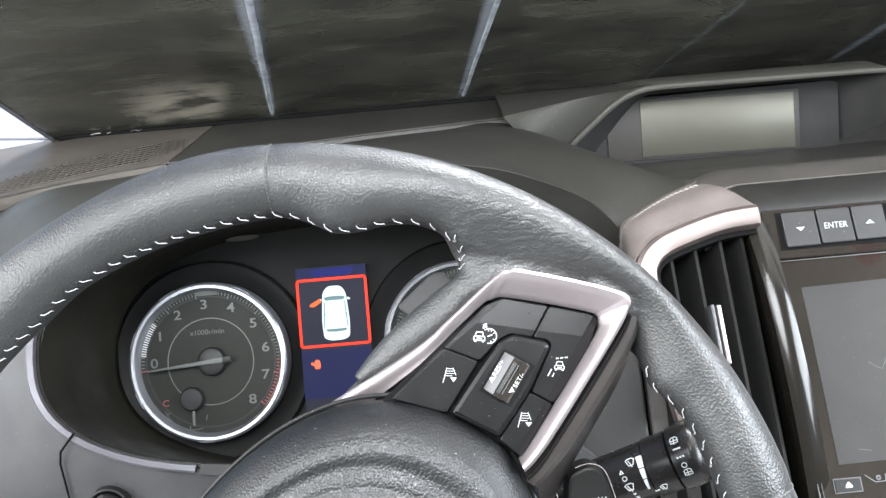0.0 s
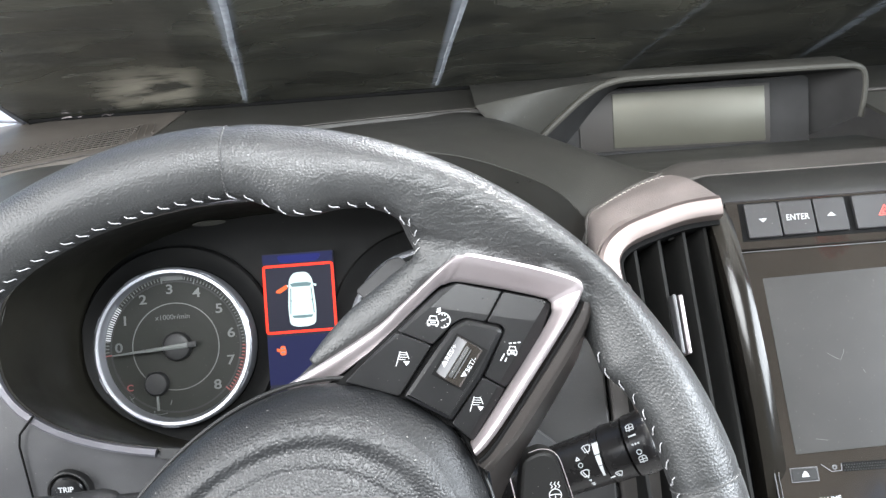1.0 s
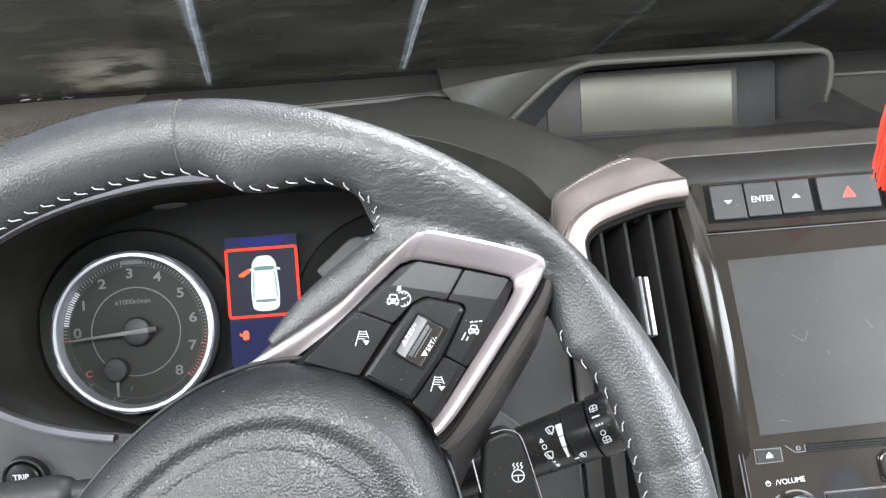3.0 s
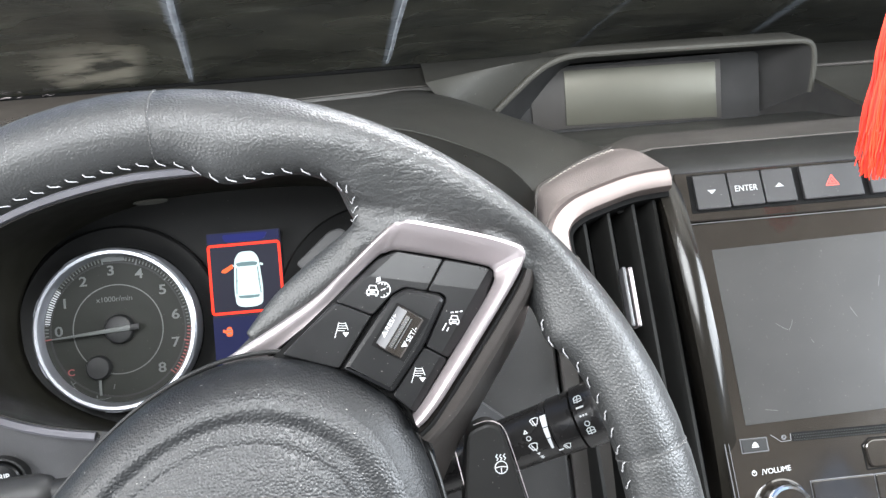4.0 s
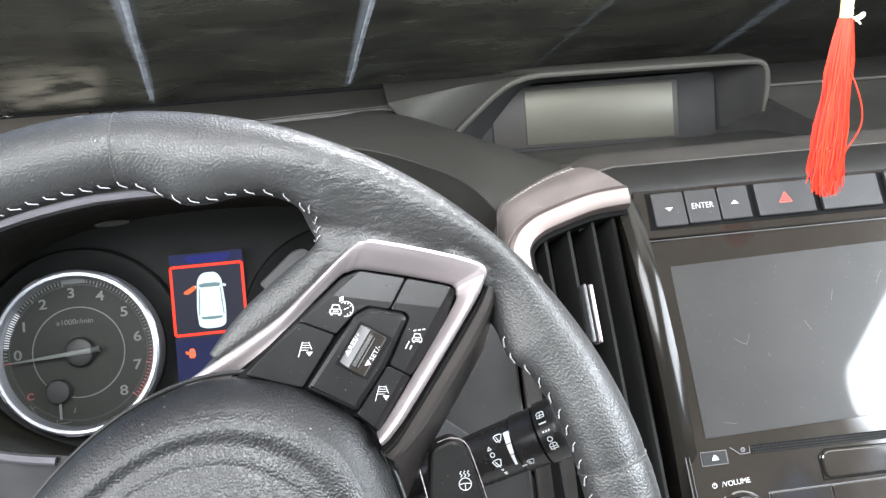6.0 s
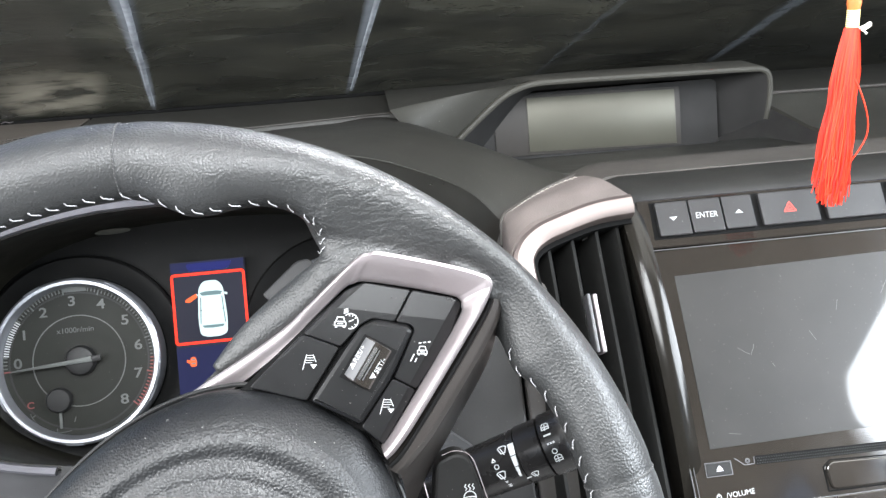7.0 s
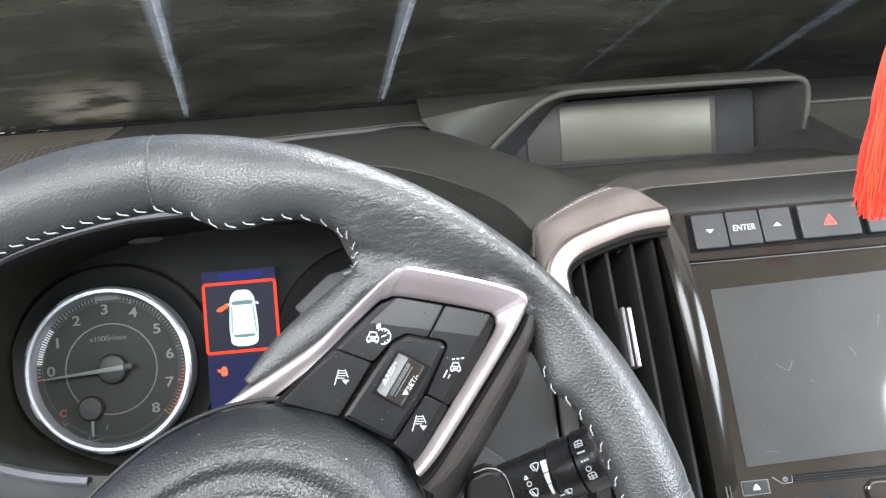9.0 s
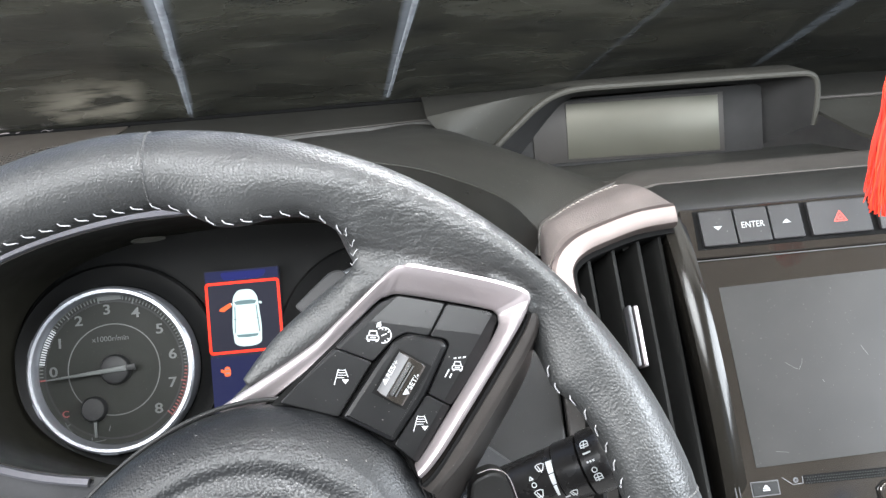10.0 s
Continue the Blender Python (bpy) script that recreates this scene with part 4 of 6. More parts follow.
player = thing("touchscreen_unit", S, "gloss black touchscreen player with a dusty dark screen", "touchscreen")
bm = bmesh.new()
slab(bm, rounded([(-0.0128, -0.235), (0.200, -0.235), (0.200, 0.0168), (-0.0158, 0.0168)], 0.002), -0.014, 0.0, 0.001)
part("housing", bm, PIANO, player)
bm = bmesh.new()
slab(bm, [(0.0, -0.1035), (0.1830, -0.1060), (0.1830, -0.0035), (0.0, 0.0)], -0.001, 0.0004, 0.0002)
part("screen", bm, SCREEN, player, "dusty dark glass screen", smooth=False)
bm = bmesh.new()
for off, w in ((-0.0008, 0.0009), (0.0014, 0.0006)):
    sweep(bm, [Vector((-0.0150 + off + 0.0030 * f, 0.016 - 0.25 * f, 0.0006)) for f in (0, 0.5, 1)], oval(w, 0.0012, 6), normals=[(0, 0, 1)])
sweep(bm, [Vector((-0.015, 0.0172, 0.0004)), Vector((0.20, 0.0172 - 0.0086, 0.0004))], oval(0.0007, 0.001, 6), normals=[(0, 0, 1)])
part("hairline_trim", bm, TRIM_DARK, player, "thin silver edge line")
scratches = (((0.0290, -0.0480), (0.0335, -0.0515), (0.0355, -0.0525)), ((0.0360, -0.0530), (0.0385, -0.0490), (0.0390, -0.0470)), ((0.0745, -0.0440), (0.0775, -0.0500)), ((0.0940, -0.0340), (0.0960, -0.0280)), ((0.1240, -0.0280), (0.1290, -0.0205)), ((0.0480, -0.0600), (0.0490, -0.0618)), ((0.0130, -0.0960), (0.0200, -0.0975)))
for line in scratches:
    bm = bmesh.new()
    strokes(bm, [line], 0.0002, 0.0004, 0.00005)
    part("scratch", bm, SCRATCH, player, "fine pale scratch on the glass")
bm = bmesh.new()
slab(bm, rounded([(-0.0046, -0.1183), (0.0100, -0.1186), (0.0100, -0.1118), (-0.0046, -0.1112)], 0.0008), -0.001, 0.0010, 0.0004)
eject = part("eject_button", bm, PANEL_BLACK, player, "small black eject button")
bm = bmesh.new()
strokes(bm, [[(-0.0050, -0.1186), (0.0104, -0.1190), (0.0104, -0.1114), (-0.0050, -0.1108), (-0.0050, -0.1186)]], 0.0005, 0.0003)
part("outline", bm, TRIM_DARK, eject)
bm = bmesh.new()
patch2d(bm, [(0.0010, -0.1152), (0.0050, -0.1153), (0.0036, -0.1133), (0.0028, -0.1130)], 0.0010)
patch2d(bm, [(0.0010, -0.1162), (0.0050, -0.1163), (0.0050, -0.1157), (0.0010, -0.1156)], 0.0010)
part("symbol", bm, PRINT, eject, "white eject symbol")
bm = bmesh.new()
strokes(bm, [[(0.0132, -0.1105), (0.0185, -0.1150), (0.0243, -0.1150), (0.0246, -0.1112)]], 0.0005, 0.0002)
strokes(bm, [circle(0.0205, -0.1128, 0.0010, 10)], 0.0010, 0.0002)
part("microphone_mark", bm, TRIM_DARK, player, "small grey outline beside the mesh")
bm = bmesh.new()
slab(bm, [(0.0252, -0.1158), (0.188, -0.1228), (0.188, -0.1178), (0.0252, -0.1108)], -0.001, 0.0003)
mesh_strip = part("mesh_strip", bm, GAP_BLACK, player, "strip of fine black mesh")
bm = bmesh.new()
for i in range(108):
    for k in range(3):
        x = 0.0262 + 0.0015 * i + 0.00075 * (k % 2)
        y = -0.1121 - 0.0015 * k - (x - 0.0252) * 0.043
        patch2d(bm, [(x - 0.0005, y), (x, y - 0.0005), (x + 0.0005, y), (x, y + 0.0005)], 0.0003, 0.0003)
part("mesh_relief", bm, PANEL_BLACK, mesh_strip, kind="stuff")
bm = bmesh.new()
slab(bm, rounded([(0.0660, -0.1360), (0.130, -0.1385), (0.130, -0.1245), (0.0690, -0.1205), (0.0650, -0.1235)], 0.003), -0.001, 0.0022, 0.0009)
disc = part("disc_button", bm, PIANO, player, "wide gloss black button")
bm = bmesh.new()
strokes(bm, [[(0.0645, -0.1368), (0.1305, -0.1392), (0.1305, -0.1238), (0.0688, -0.1197), (0.0643, -0.1232), (0.0645, -0.1368)]], 0.0008, 0.0001)
part("gap", bm, GAP_BLACK, disc)
for x0, x1 in ((0.0310, 0.0668), (0.0680, 0.1040), (0.1052, 0.1400)):
    bm = bmesh.new()
    dy = -0.030 * (x0 - 0.031)
    slab(bm, rounded([(x0, -0.1560 + dy), (x1, -0.1570 + dy), (x1, -0.1400 + dy), (x0, -0.1390 + dy)], 0.001), -0.001, 0.0014, 0.0005)
    lower = part("player_key", bm, PIANO, player, "gloss black player key")
    bm = bmesh.new()
    strokes(bm, [[(x0 - 0.0004, -0.1388 + dy), (x1, -0.1398 + dy)], [(x0 - 0.0004, -0.1388 + dy), (x0 - 0.0004, -0.156 + dy)]], 0.0006, 0.0001)
    part("key_edge", bm, TRIM_DARK, lower)
lettering("word", "/VOLUME", 0.0043, pose(0.0126, -0.1303, 0.0002, 0, 0, 1.0), PRINT, player, 0.95)
bm = bmesh.new()
strokes(bm, [circle(-0.0003, -0.1303, 0.0013, 12, 115, 425), [(-0.0003, -0.1302), (-0.0003, -0.1286)]], 0.0005, 0.0002)
part("power_symbol", bm, PRINT, player, "white power symbol")
knob = pose(0.0128, -0.1500, 0.0)
bm = bmesh.new()
lathe(bm, [(0.0150, -0.001), (0.0150, 0.0012), (0.0140, 0.0018), (0.0120, 0.0010), (0.0118, 0.0100), (0.0110, 0.0112), (0.0, 0.0112)], 48, knob)
dial_knob = part("volume_knob", bm, PIANO, player, "round gloss black volume knob")
bm = bmesh.new()
lathe(bm, [(0.0122, 0.0072), (0.0126, 0.0085), (0.0124, 0.0108), (0.0114, 0.0118), (0.0100, 0.0116), (0.0098, 0.0106)], 48, knob, caps=False)
part("knob_ring", bm, CHROME, dial_knob, "polished ring")

# ---- instrument cluster ----
G = pose(-0.1345, 0.6742, 0.7784, 67.5)
cluster = thing("instrument_cluster", G, "dark instrument cluster with dial gauges and a lit display", "instrument panel")
bm = bmesh.new()
rows = []
for f in (0.0, 0.35, 0.7, 1.0):
    rows.append([(0.0888 + f * 0.165 * math.copysign(abs(math.cos(radians(a))) ** 0.8, math.cos(radians(a))), 0.0030 + f * 0.088 * math.copysign(abs(math.sin(radians(a))) ** 0.8, math.sin(radians(a))), -0.012) for a in range(0, 360, 5)])
sheet(bm, rows[1:], closed=True)
bm.faces.new([bm.verts.new(p) for p in rows[1]])
bmesh.ops.remove_doubles(bm, verts=bm.verts, dist=1e-6)
part("mask", bm, CLUSTER_FACE, cluster, "matt black face")

for side, cx in ((0, 0.0), (1, 0.1780)):
    at = pose(cx, 0, 0)
    bm = bmesh.new()
    lathe(bm, [(0.0545, -0.013), (0.0560, -0.011), (0.0600, -0.010), (0.0660, -0.0075), (0.0690, -0.0065), (0.0705, -0.008), (0.0710, -0.012)], 72, at, caps=False)
    part("bowl", bm, CLUSTER_FACE, cluster, "black bowl round the gauge")
    bm = bmesh.new()
    lathe(bm, [(0.0553, -0.010), (0.0553, 0.0042), (0.0548, 0.0060), (0.0534, 0.0071), (0.0514, 0.0068), (0.0504, 0.0052), (0.0494, -0.001)], 96, at, caps=False)
    bez = part("gauge_bezel", bm, GAUGE_RIM, cluster, "satin silver gauge rim")
    for a in (118, 60, 20, -28, -95, 205, 160):
        bm = bmesh.new()
        sweep(bm, [at @ Vector((0.0549 * math.cos(radians(a + d)), 0.0549 * math.sin(radians(a + d)), 0.0035)) for d in (-6, -3, 0, 3, 6)], oval(0.0012, 0.0055, 8, 4), normals=[(0, 0, 1)])
        part("rim_lug", bm, GAUGE_RIM, bez)
    bm = bmesh.new()
    lathe(bm, [(0.0500, -0.003), (0.0500, -0.0008), (0.044, -0.0012), (0.0, -0.0012)], 72, at)
    dial = part("dial_face", bm, DIAL, cluster, "olive-grey dial face")
    bm = bmesh.new()
    lathe(bm, [(0.0498, -0.0030), (0.0498, -0.00102), (0.0448, -0.00108), (0.0448, -0.0030)], 72, at, caps=False)
    part("scale_ring", bm, MATTE_BLACK, dial, "black ring under the scale")
    bm = bmesh.new()
    strokes(bm, [circle(cx, 0, 0.0302, 72, -107, 237)], 0.0007, -0.0011)
    part("inner_ring", bm, DIAL_MARK, dial, "thin pale ring")
    bm = bmesh.new()
    red = bmesh.new()
    for i in range(81):
        a = radians(184 - i * 2.83)
        r0, r1 = (0.0452, 0.0492) if i % 10 == 0 else (0.0468, 0.0492)
        if 66 > i > 0 or side:
            strokes(bm, [[(cx + r0 * math.cos(a), r0 * math.sin(a)), (cx + r1 * math.cos(a), r1 * math.sin(a))]], 0.0008, -0.0010)
        else:
            strokes(red, [[(cx + r0 * math.cos(a), r0 * math.sin(a)), (cx + r1 * math.cos(a), r1 * math.sin(a))]], 0.0009, -0.0010)
    part("scale", bm, DIAL_MARK if side else DIAL_FAINT, dial, kind="stuff")
    if side:
        red.free()
    else:
        strokes(red, [circle(cx, 0, 0.0492, 30, -3, -43)], 0.0006, -0.0010)
        part("red_zone", red, DIAL_RED, dial, "dark red warning marks", kind="stuff")
tach_marks = new("numerals", None)
tach_marks.parent = cluster
for i, a in enumerate((178, 150, 122, 93, 65, 37, 9.5, -18, -46)):
    r = 0.0398
    lettering("numeral", str(i), 0.0092, pose(r * math.cos(radians(a)), r * math.sin(radians(a)), -0.0008), DIAL_FAINT if i == 0 else DIAL_MARK, tach_marks, 1.22, 0.00014)
bpy.data.objects.remove(tach_marks)
for ob in [o for o in scene.objects if o.name.startswith("numeral")]:
    ob.parent = cluster
lettering("scale_text", "x1000r/min", 0.0050, pose(-0.001, 0.0205, -0.0008), DIAL_FAINT, cluster, 1.05)
bm = bmesh.new()
patch2d(bm, [(0.0085 * math.cos(radians(a)) * 4.4, 0.0485 + 0.0014 * math.sin(radians(a))) for a in ()] or [(-0.008, 0.0462), (0.008, 0.0462), (0.0075, 0.0492), (-0.0075, 0.0492)], -0.0010)
part("top_lamp_bar", bm, DIAL_FAINT, cluster, "faint grey strip at the dial's top")
# ticks repeated in a paler colour, as light caught on this arc
bm = bmesh.new()
for a in range(143, 172, 2):
    r0, r1 = 0.0458, 0.0488
    strokes(bm, [[(r0 * math.cos(radians(a)), r0 * math.sin(radians(a))), (r1 * math.cos(radians(a)), r1 * math.sin(radians(a)))]], 0.0008, -0.0004)
part("painted_lit_scale", bm, PRINT, cluster, "tick marks coloured paler where they catch light", kind="stuff")
bm = bmesh.new()
lathe(bm, [(0.0100, -0.0012), (0.0100, 0.0020), (0.0090, 0.0038), (0.0070, 0.0046), (0.0, 0.0046)], 40, pose(0.0015, 0, 0))
part("needle_hub", bm, MATTE_BLACK, cluster, "black needle hub")
bm = bmesh.new()
slab(bm, [(-0.0440, -0.0005), (-0.0440, 0.0003), (0.0085, 0.0019), (0.0085, -0.0019)], 0.0048, 0.0060, 0.0004)
bm.transform(pose(0.0015, 0, 0, 0, 0, 4.0))
needle = part("needle", bm, DIAL_MARK, cluster, "white rev counter needle")
bm = bmesh.new()
slab(bm, [(0.0086, -0.0021), (0.0086, 0.0021), (0.0145, 0.0021), (0.0145, -0.0021)], 0.0046, 0.0060, 0.0004)
bm.transform(pose(0.0015, 0, 0, 0, 0, 4.0))
part("needle_tail", bm, MATTE_BLACK, needle)
bm = bmesh.new()
lathe(bm, [(0.0082, -0.0012), (0.0082, 0.0028), (0.0072, 0.0042), (0.0, 0.0046)], 36, pose(-0.0140, -0.0248, 0))
part("fuel_hub", bm, MATTE_BLACK, cluster, "round black temperature gauge hub")
bm = bmesh.new()
slab(bm, [(-0.0009, 0), (0.0009, 0), (0.0008, -0.0115), (-0.0008, -0.0115)], 0.0006, 0.0014)
bm.transform(pose(-0.0140, -0.0320, 0))
part("fuel_needle", bm, DIAL_MARK, cluster)
lettering("fuel_letter", "C", 0.0062, pose(-0.0335, -0.0268, -0.0008), DIAL_RED, cluster, 1.1, 0.0001)
bm = bmesh.new()
strokes(bm, [circle(-0.0140, -0.0248, 0.0215, 14, 200, 285)], 0.0004, -0.0010)
strokes(bm, [[(-0.0175, -0.0452), (-0.0175, -0.0436)], [(-0.0060, -0.0400), (-0.0050, -0.0370)], [(-0.0330, -0.0345), (-0.0312, -0.0335)]], 0.0006, -0.0010)
part("fuel_scale", bm, DIAL_FAINT, cluster)

# display between the gauges
lcd = thing("driver_display", G @ pose(0.0642, 0, 0), "lit driver display showing an open-door warning", "display")
bm = bmesh.new()
slab(bm, [(0, -0.040), (0.0490, -0.040), (0.0490, 0.0590), (0, 0.0590)], -0.008, -0.0010)
part("panel", bm, LCD_DARK, lcd, "dark slate-blue screen")
for outline, mat, label in (([(0.0, -0.032), (0.0490, -0.032), (0.0490, 0.0012), (0.0, 0.0012)], LCD_BLUE, "blue glowing band"),
                            ([(0.0, 0.0520), (0.0490, 0.0520), (0.0490, 0.0585), (0.0, 0.0585)], LCD_BLUE, "blue glowing band"),
                            ([(p.x, p.y) for p in rounded([(0.012, 0.0522), (0.0380, 0.0522), (0.0420, 0.0575), (0.010, 0.0575)], 0.003)], LCD_DEEP, "deep blue glowing header")):
    bm = bmesh.new()
    patch2d(bm, outline, -0.0010 if mat is LCD_BLUE else -0.0008)
    part("blue_band", bm, mat, lcd, label)
bm = bmesh.new()
strokes(bm, [[(p.x, p.y) for p in rounded([(0.0005, 0.0040), (0.0485, 0.0040), (0.0485, 0.0503), (0.0005, 0.0503)], 0.0018, 3)] + [(0.0005, 0.0058)]], 0.0018, -0.0008)
part("warning_frame", bm, LCD_RED, lcd, "glowing red square outline")


def lcd_area(name, points, z, mat, parent, label="", radius=0.002):
    """A lit area of the display."""
    bm = bmesh.new()
    patch2d(bm, [(p.x, p.y) for p in rounded(points, radius, 4)], z)
    return part(name, bm, mat, parent, label)


symbol = lcd_area("car_symbol", [(0.0168, 0.0090), (0.0215, 0.0072), (0.0300, 0.0072), (0.0348, 0.0090), (0.0356, 0.0200), (0.0346, 0.0330), (0.0340, 0.0405), (0.0305, 0.0452), (0.0212, 0.0452), (0.0176, 0.0405), (0.0170, 0.0330), (0.0160, 0.0200)], -0.0009, LCD_PALE, lcd, "glowing white car seen from above", 0.004)
lcd_area("car_roof", [(0.0190, 0.0165), (0.0326, 0.0165), (0.0318, 0.0345), (0.0198, 0.0345)], -0.0006, LCD_WHITE, symbol, "brightest roof panel", 0.0015)
lcd_area("car_tail", [(0.0182, 0.0086), (0.0334, 0.0086), (0.0340, 0.0128), (0.0176, 0.0128)], -0.0006, LCD_WHITE, symbol, "", 0.0020)
lcd_area("car_bonnet", [(0.0190, 0.0392), (0.0326, 0.0392), (0.0300, 0.0442), (0.0216, 0.0442)], -0.0006, LCD_PALE, symbol, "", 0.0016)
for name, points in (("windscreen_line", [(0.0182, 0.0372), (0.0220, 0.0380), (0.0300, 0.0380), (0.0334, 0.0372), (0.0322, 0.0352), (0.0196, 0.0352)]), ("rear_window", [(0.0184, 0.0152), (0.0332, 0.0152), (0.0324, 0.0136), (0.0258, 0.0131), (0.0194, 0.0136)])):
    lcd_area(name, points, -0.0006, LCD_SHADE, symbol, "", 0.0006)
bm = bmesh.new()
strokes(bm, [[(0.0176, 0.0165), (0.0182, 0.0250), (0.0187, 0.0340)], [(0.0340, 0.0165), (0.0334, 0.0250), (0.0329, 0.0340)], [(0.0178, 0.0255), (0.0190, 0.0255)], [(0.0326, 0.0255), (0.0338, 0.0255)]], 0.0006, -0.0005)
part("side_windows", bm, LCD_SHADE, symbol)
for x, k in ((0.0168, -1), (0.0346, 1)):
    lcd_area("door_mirror", [(x, 0.0352), (x + k * 0.0020, 0.0346), (x + k * 0.0022, 0.0362), (x, 0.0368)], -0.0008, LCD_PALE, symbol, "", 0.0005)
lcd_area("open_door", [(0.0160, 0.0372), (0.0166, 0.0345), (0.0112, 0.0312), (0.0080, 0.0318), (0.0086, 0.0334)], -0.0007, LCD_ORANGE, lcd, "glowing orange open door", 0.0008)
lamp_mark = lcd_area("door_lamp", [(0.0084, -0.0118), (0.0124, -0.0118), (0.0128, -0.0085), (0.0120, -0.0052), (0.0090, -0.0052), (0.0082, -0.0085)], -0.0008, LCD_ORANGE, lcd, "small glowing orange door symbol", 0.0014)
lcd_area("lamp_door", [(0.0062, -0.0066), (0.0084, -0.0074), (0.0084, -0.0096), (0.0060, -0.0086)], -0.0008, LCD_ORANGE, lamp_mark, "", 0.0005)
for y in (-0.0074, -0.0100):
    lcd_area("lamp_glass", [(0.0090, y), (0.0120, y), (0.0118, y + 0.0008), (0.0092, y + 0.0008)], -0.0006, LCD_SHADE, lamp_mark, "", 0.0002)

# ---- red tassel hanging from the mirror ----
tassel = thing("tassel", pose(0.3229, 0.560, 0.9774), "bright red silk tassel hanging on a cream cord", "tassel")
bm = bmesh.new()
sweep(bm, [Vector((0.0, 0, z)) for z in (0.004, 0.1, 0.3, 0.52)], oval(0.0022, 0.0022, 8), normals=[(0, -1, 0)])
part("cord", bm, SILK, tassel, "red cord")
bm = bmesh.new()
lathe(bm, [(0.0, 0.0150), (0.0022, 0.0142), (0.0034, 0.0115), (0.0036, 0.0080), (0.0030, 0.0052), (0.0, 0.0050)], 20)
part("cap", bm, ORANGE, tassel, "orange bound head")
bm = bmesh.new()
for k in range(9):
    lathe(bm, [(0.0029, 0.0052 - 0.0010 * k), (0.0034, 0.0047 - 0.0010 * k), (0.0029, 0.0042 - 0.0010 * k)], 20, caps=False)
band = part("band", bm, CORD, tassel, "pale yellow thread binding")
bm = bmesh.new()
sweep(bm, spline([(0.002, -0.003, -0.0040), (0.0046, -0.004, -0.0030), (0.0068, -0.004, -0.0016), (0.0076, -0.004, -0.0026), (0.0056, -0.0038, -0.0042), (0.0030, -0.0036, -0.0050)], 16), oval(0.0013, 0.0013, 6))
sweep(bm, spline([(0.0030, -0.0036, -0.0046), (0.0046, -0.004, -0.0058), (0.0058, -0.004, -0.0070)], 8), oval(0.0010, 0.0010, 6))
part("knot", bm, KNOT, tassel, "cream knotted cord ends")
bm = bmesh.new()
rng = random.Random(4)
for i in range(300):
    a, r = rng.uniform(0, 2 * math.pi), math.sqrt(rng.uniform(0, 1))
    spread = rng.uniform(0.5, 1.0) * 0.0108
    length = rng.uniform(0.082, 0.099) if rng.random() < 0.86 else rng.uniform(0.070, 0.085)
    dx, dy = r * math.cos(a), r * math.sin(a)
    lean = -0.0050
    bend = rng.uniform(-0.0016, 0.0016)
    curl = rng.uniform(0, 6.28)
    pts = [Vector((0.0036 * dx, 0.0036 * dy, -0.004)),
           Vector((0.0062 * dx + lean * 0.3 + bend, 0.0060 * dy, -0.03)),
           Vector((spread * dx * 0.9 + lean * 0.7 - bend, spread * dy * 0.8, -0.062)),
           Vector((spread * dx + lean + bend, spread * dy * 0.9, -length))]
    line = spline(pts, 15)
    line = [p + Vector((0.00022 * math.sin(curl + 320 * p.z), 0, 0)) * min(1.0, k / 5) for k, p in enumerate(line)]
    sweep(bm, line, [(0.00034 * math.cos(k * 2.09), 0.00034 * math.sin(k * 2.09)) for k in range(3)], normals=[(0, -1, 0.05)])
part("skirt", bm, SILK, tassel, "loose red silk threads", kind="stuff")
bm = bmesh.new()
sweep(bm, spline([(0.001, -0.004, -0.028), (0.0060, -0.006, -0.040), (0.0098, -0.006, -0.052), (0.0092, -0.006, -0.062), (0.0020, -0.006, -0.074)], 20), oval(0.0009, 0.0009, 6), normals=[(0, -1, 0)])
part("stray_loop", bm, SILK, tassel, "stray looped thread")
# ---- knee panel, column and stalks ----
knee = thing("knee_panel", pose(0.150, 0.560, 0.740, 66), "grey plastic lower dash panel beside the column", "panel")
bm = bmesh.new()
slab(bm, rounded([(-0.135, -0.26), (0.004, -0.26), (-0.004, 0.11), (-0.135, 0.11)], 0.006), -0.006, 0.0, 0.0015)
part("inner_panel", bm, KNEE, knee)
bm = bmesh.new()
slab(bm, rounded([(0.006, -0.26), (0.045, -0.26), (0.018, 0.10), (-0.002, 0.11)], 0.004), -0.006, 0.0008, 0.0015)
part("outer_panel", bm, KNEE_WARM, knee, "warmer grey side panel")
for y in (0.0, -0.009):
    bm = bmesh.new()
    slab(bm, [(-0.036, y), (-0.012, y), (-0.012, y + 0.0022), (-0.036, y + 0.0022)], 0.0, 0.0006)
    part("slot", bm, GAP_BLACK, knee, "narrow dark slot")

column = thing("steering_column", pose(-0.0247, 0.3748, 0.7946, 68), "black plastic steering column shroud", "steering column")
bm = bmesh.new()
sweep(bm, [Vector((-0.004, -0.020 - 0.004 * f, -0.075 - 0.17 * f)) for f in (0, 0.2, 0.5, 1)], lambda f: oval(0.160 - 0.02 * f, 0.108, 32, 3.5), normals=[(0, 1, 0)])
part("shroud", bm, PANEL_BLACK, column)
bm = bmesh.new()
sweep(bm, [Vector((0.083 * math.copysign(abs(math.cos(radians(a))) ** 0.57, math.cos(radians(a))) - 0.004, -0.020 + 0.056 * math.copysign(abs(math.sin(radians(a))) ** 0.57, math.sin(radians(a))), -0.082)) for a in range(0, 360, 8)], oval(0.003, 0.004, 6), normals=[(0, 0, 1)], closed=True)
part("collar", bm, DASH_GREY, column)


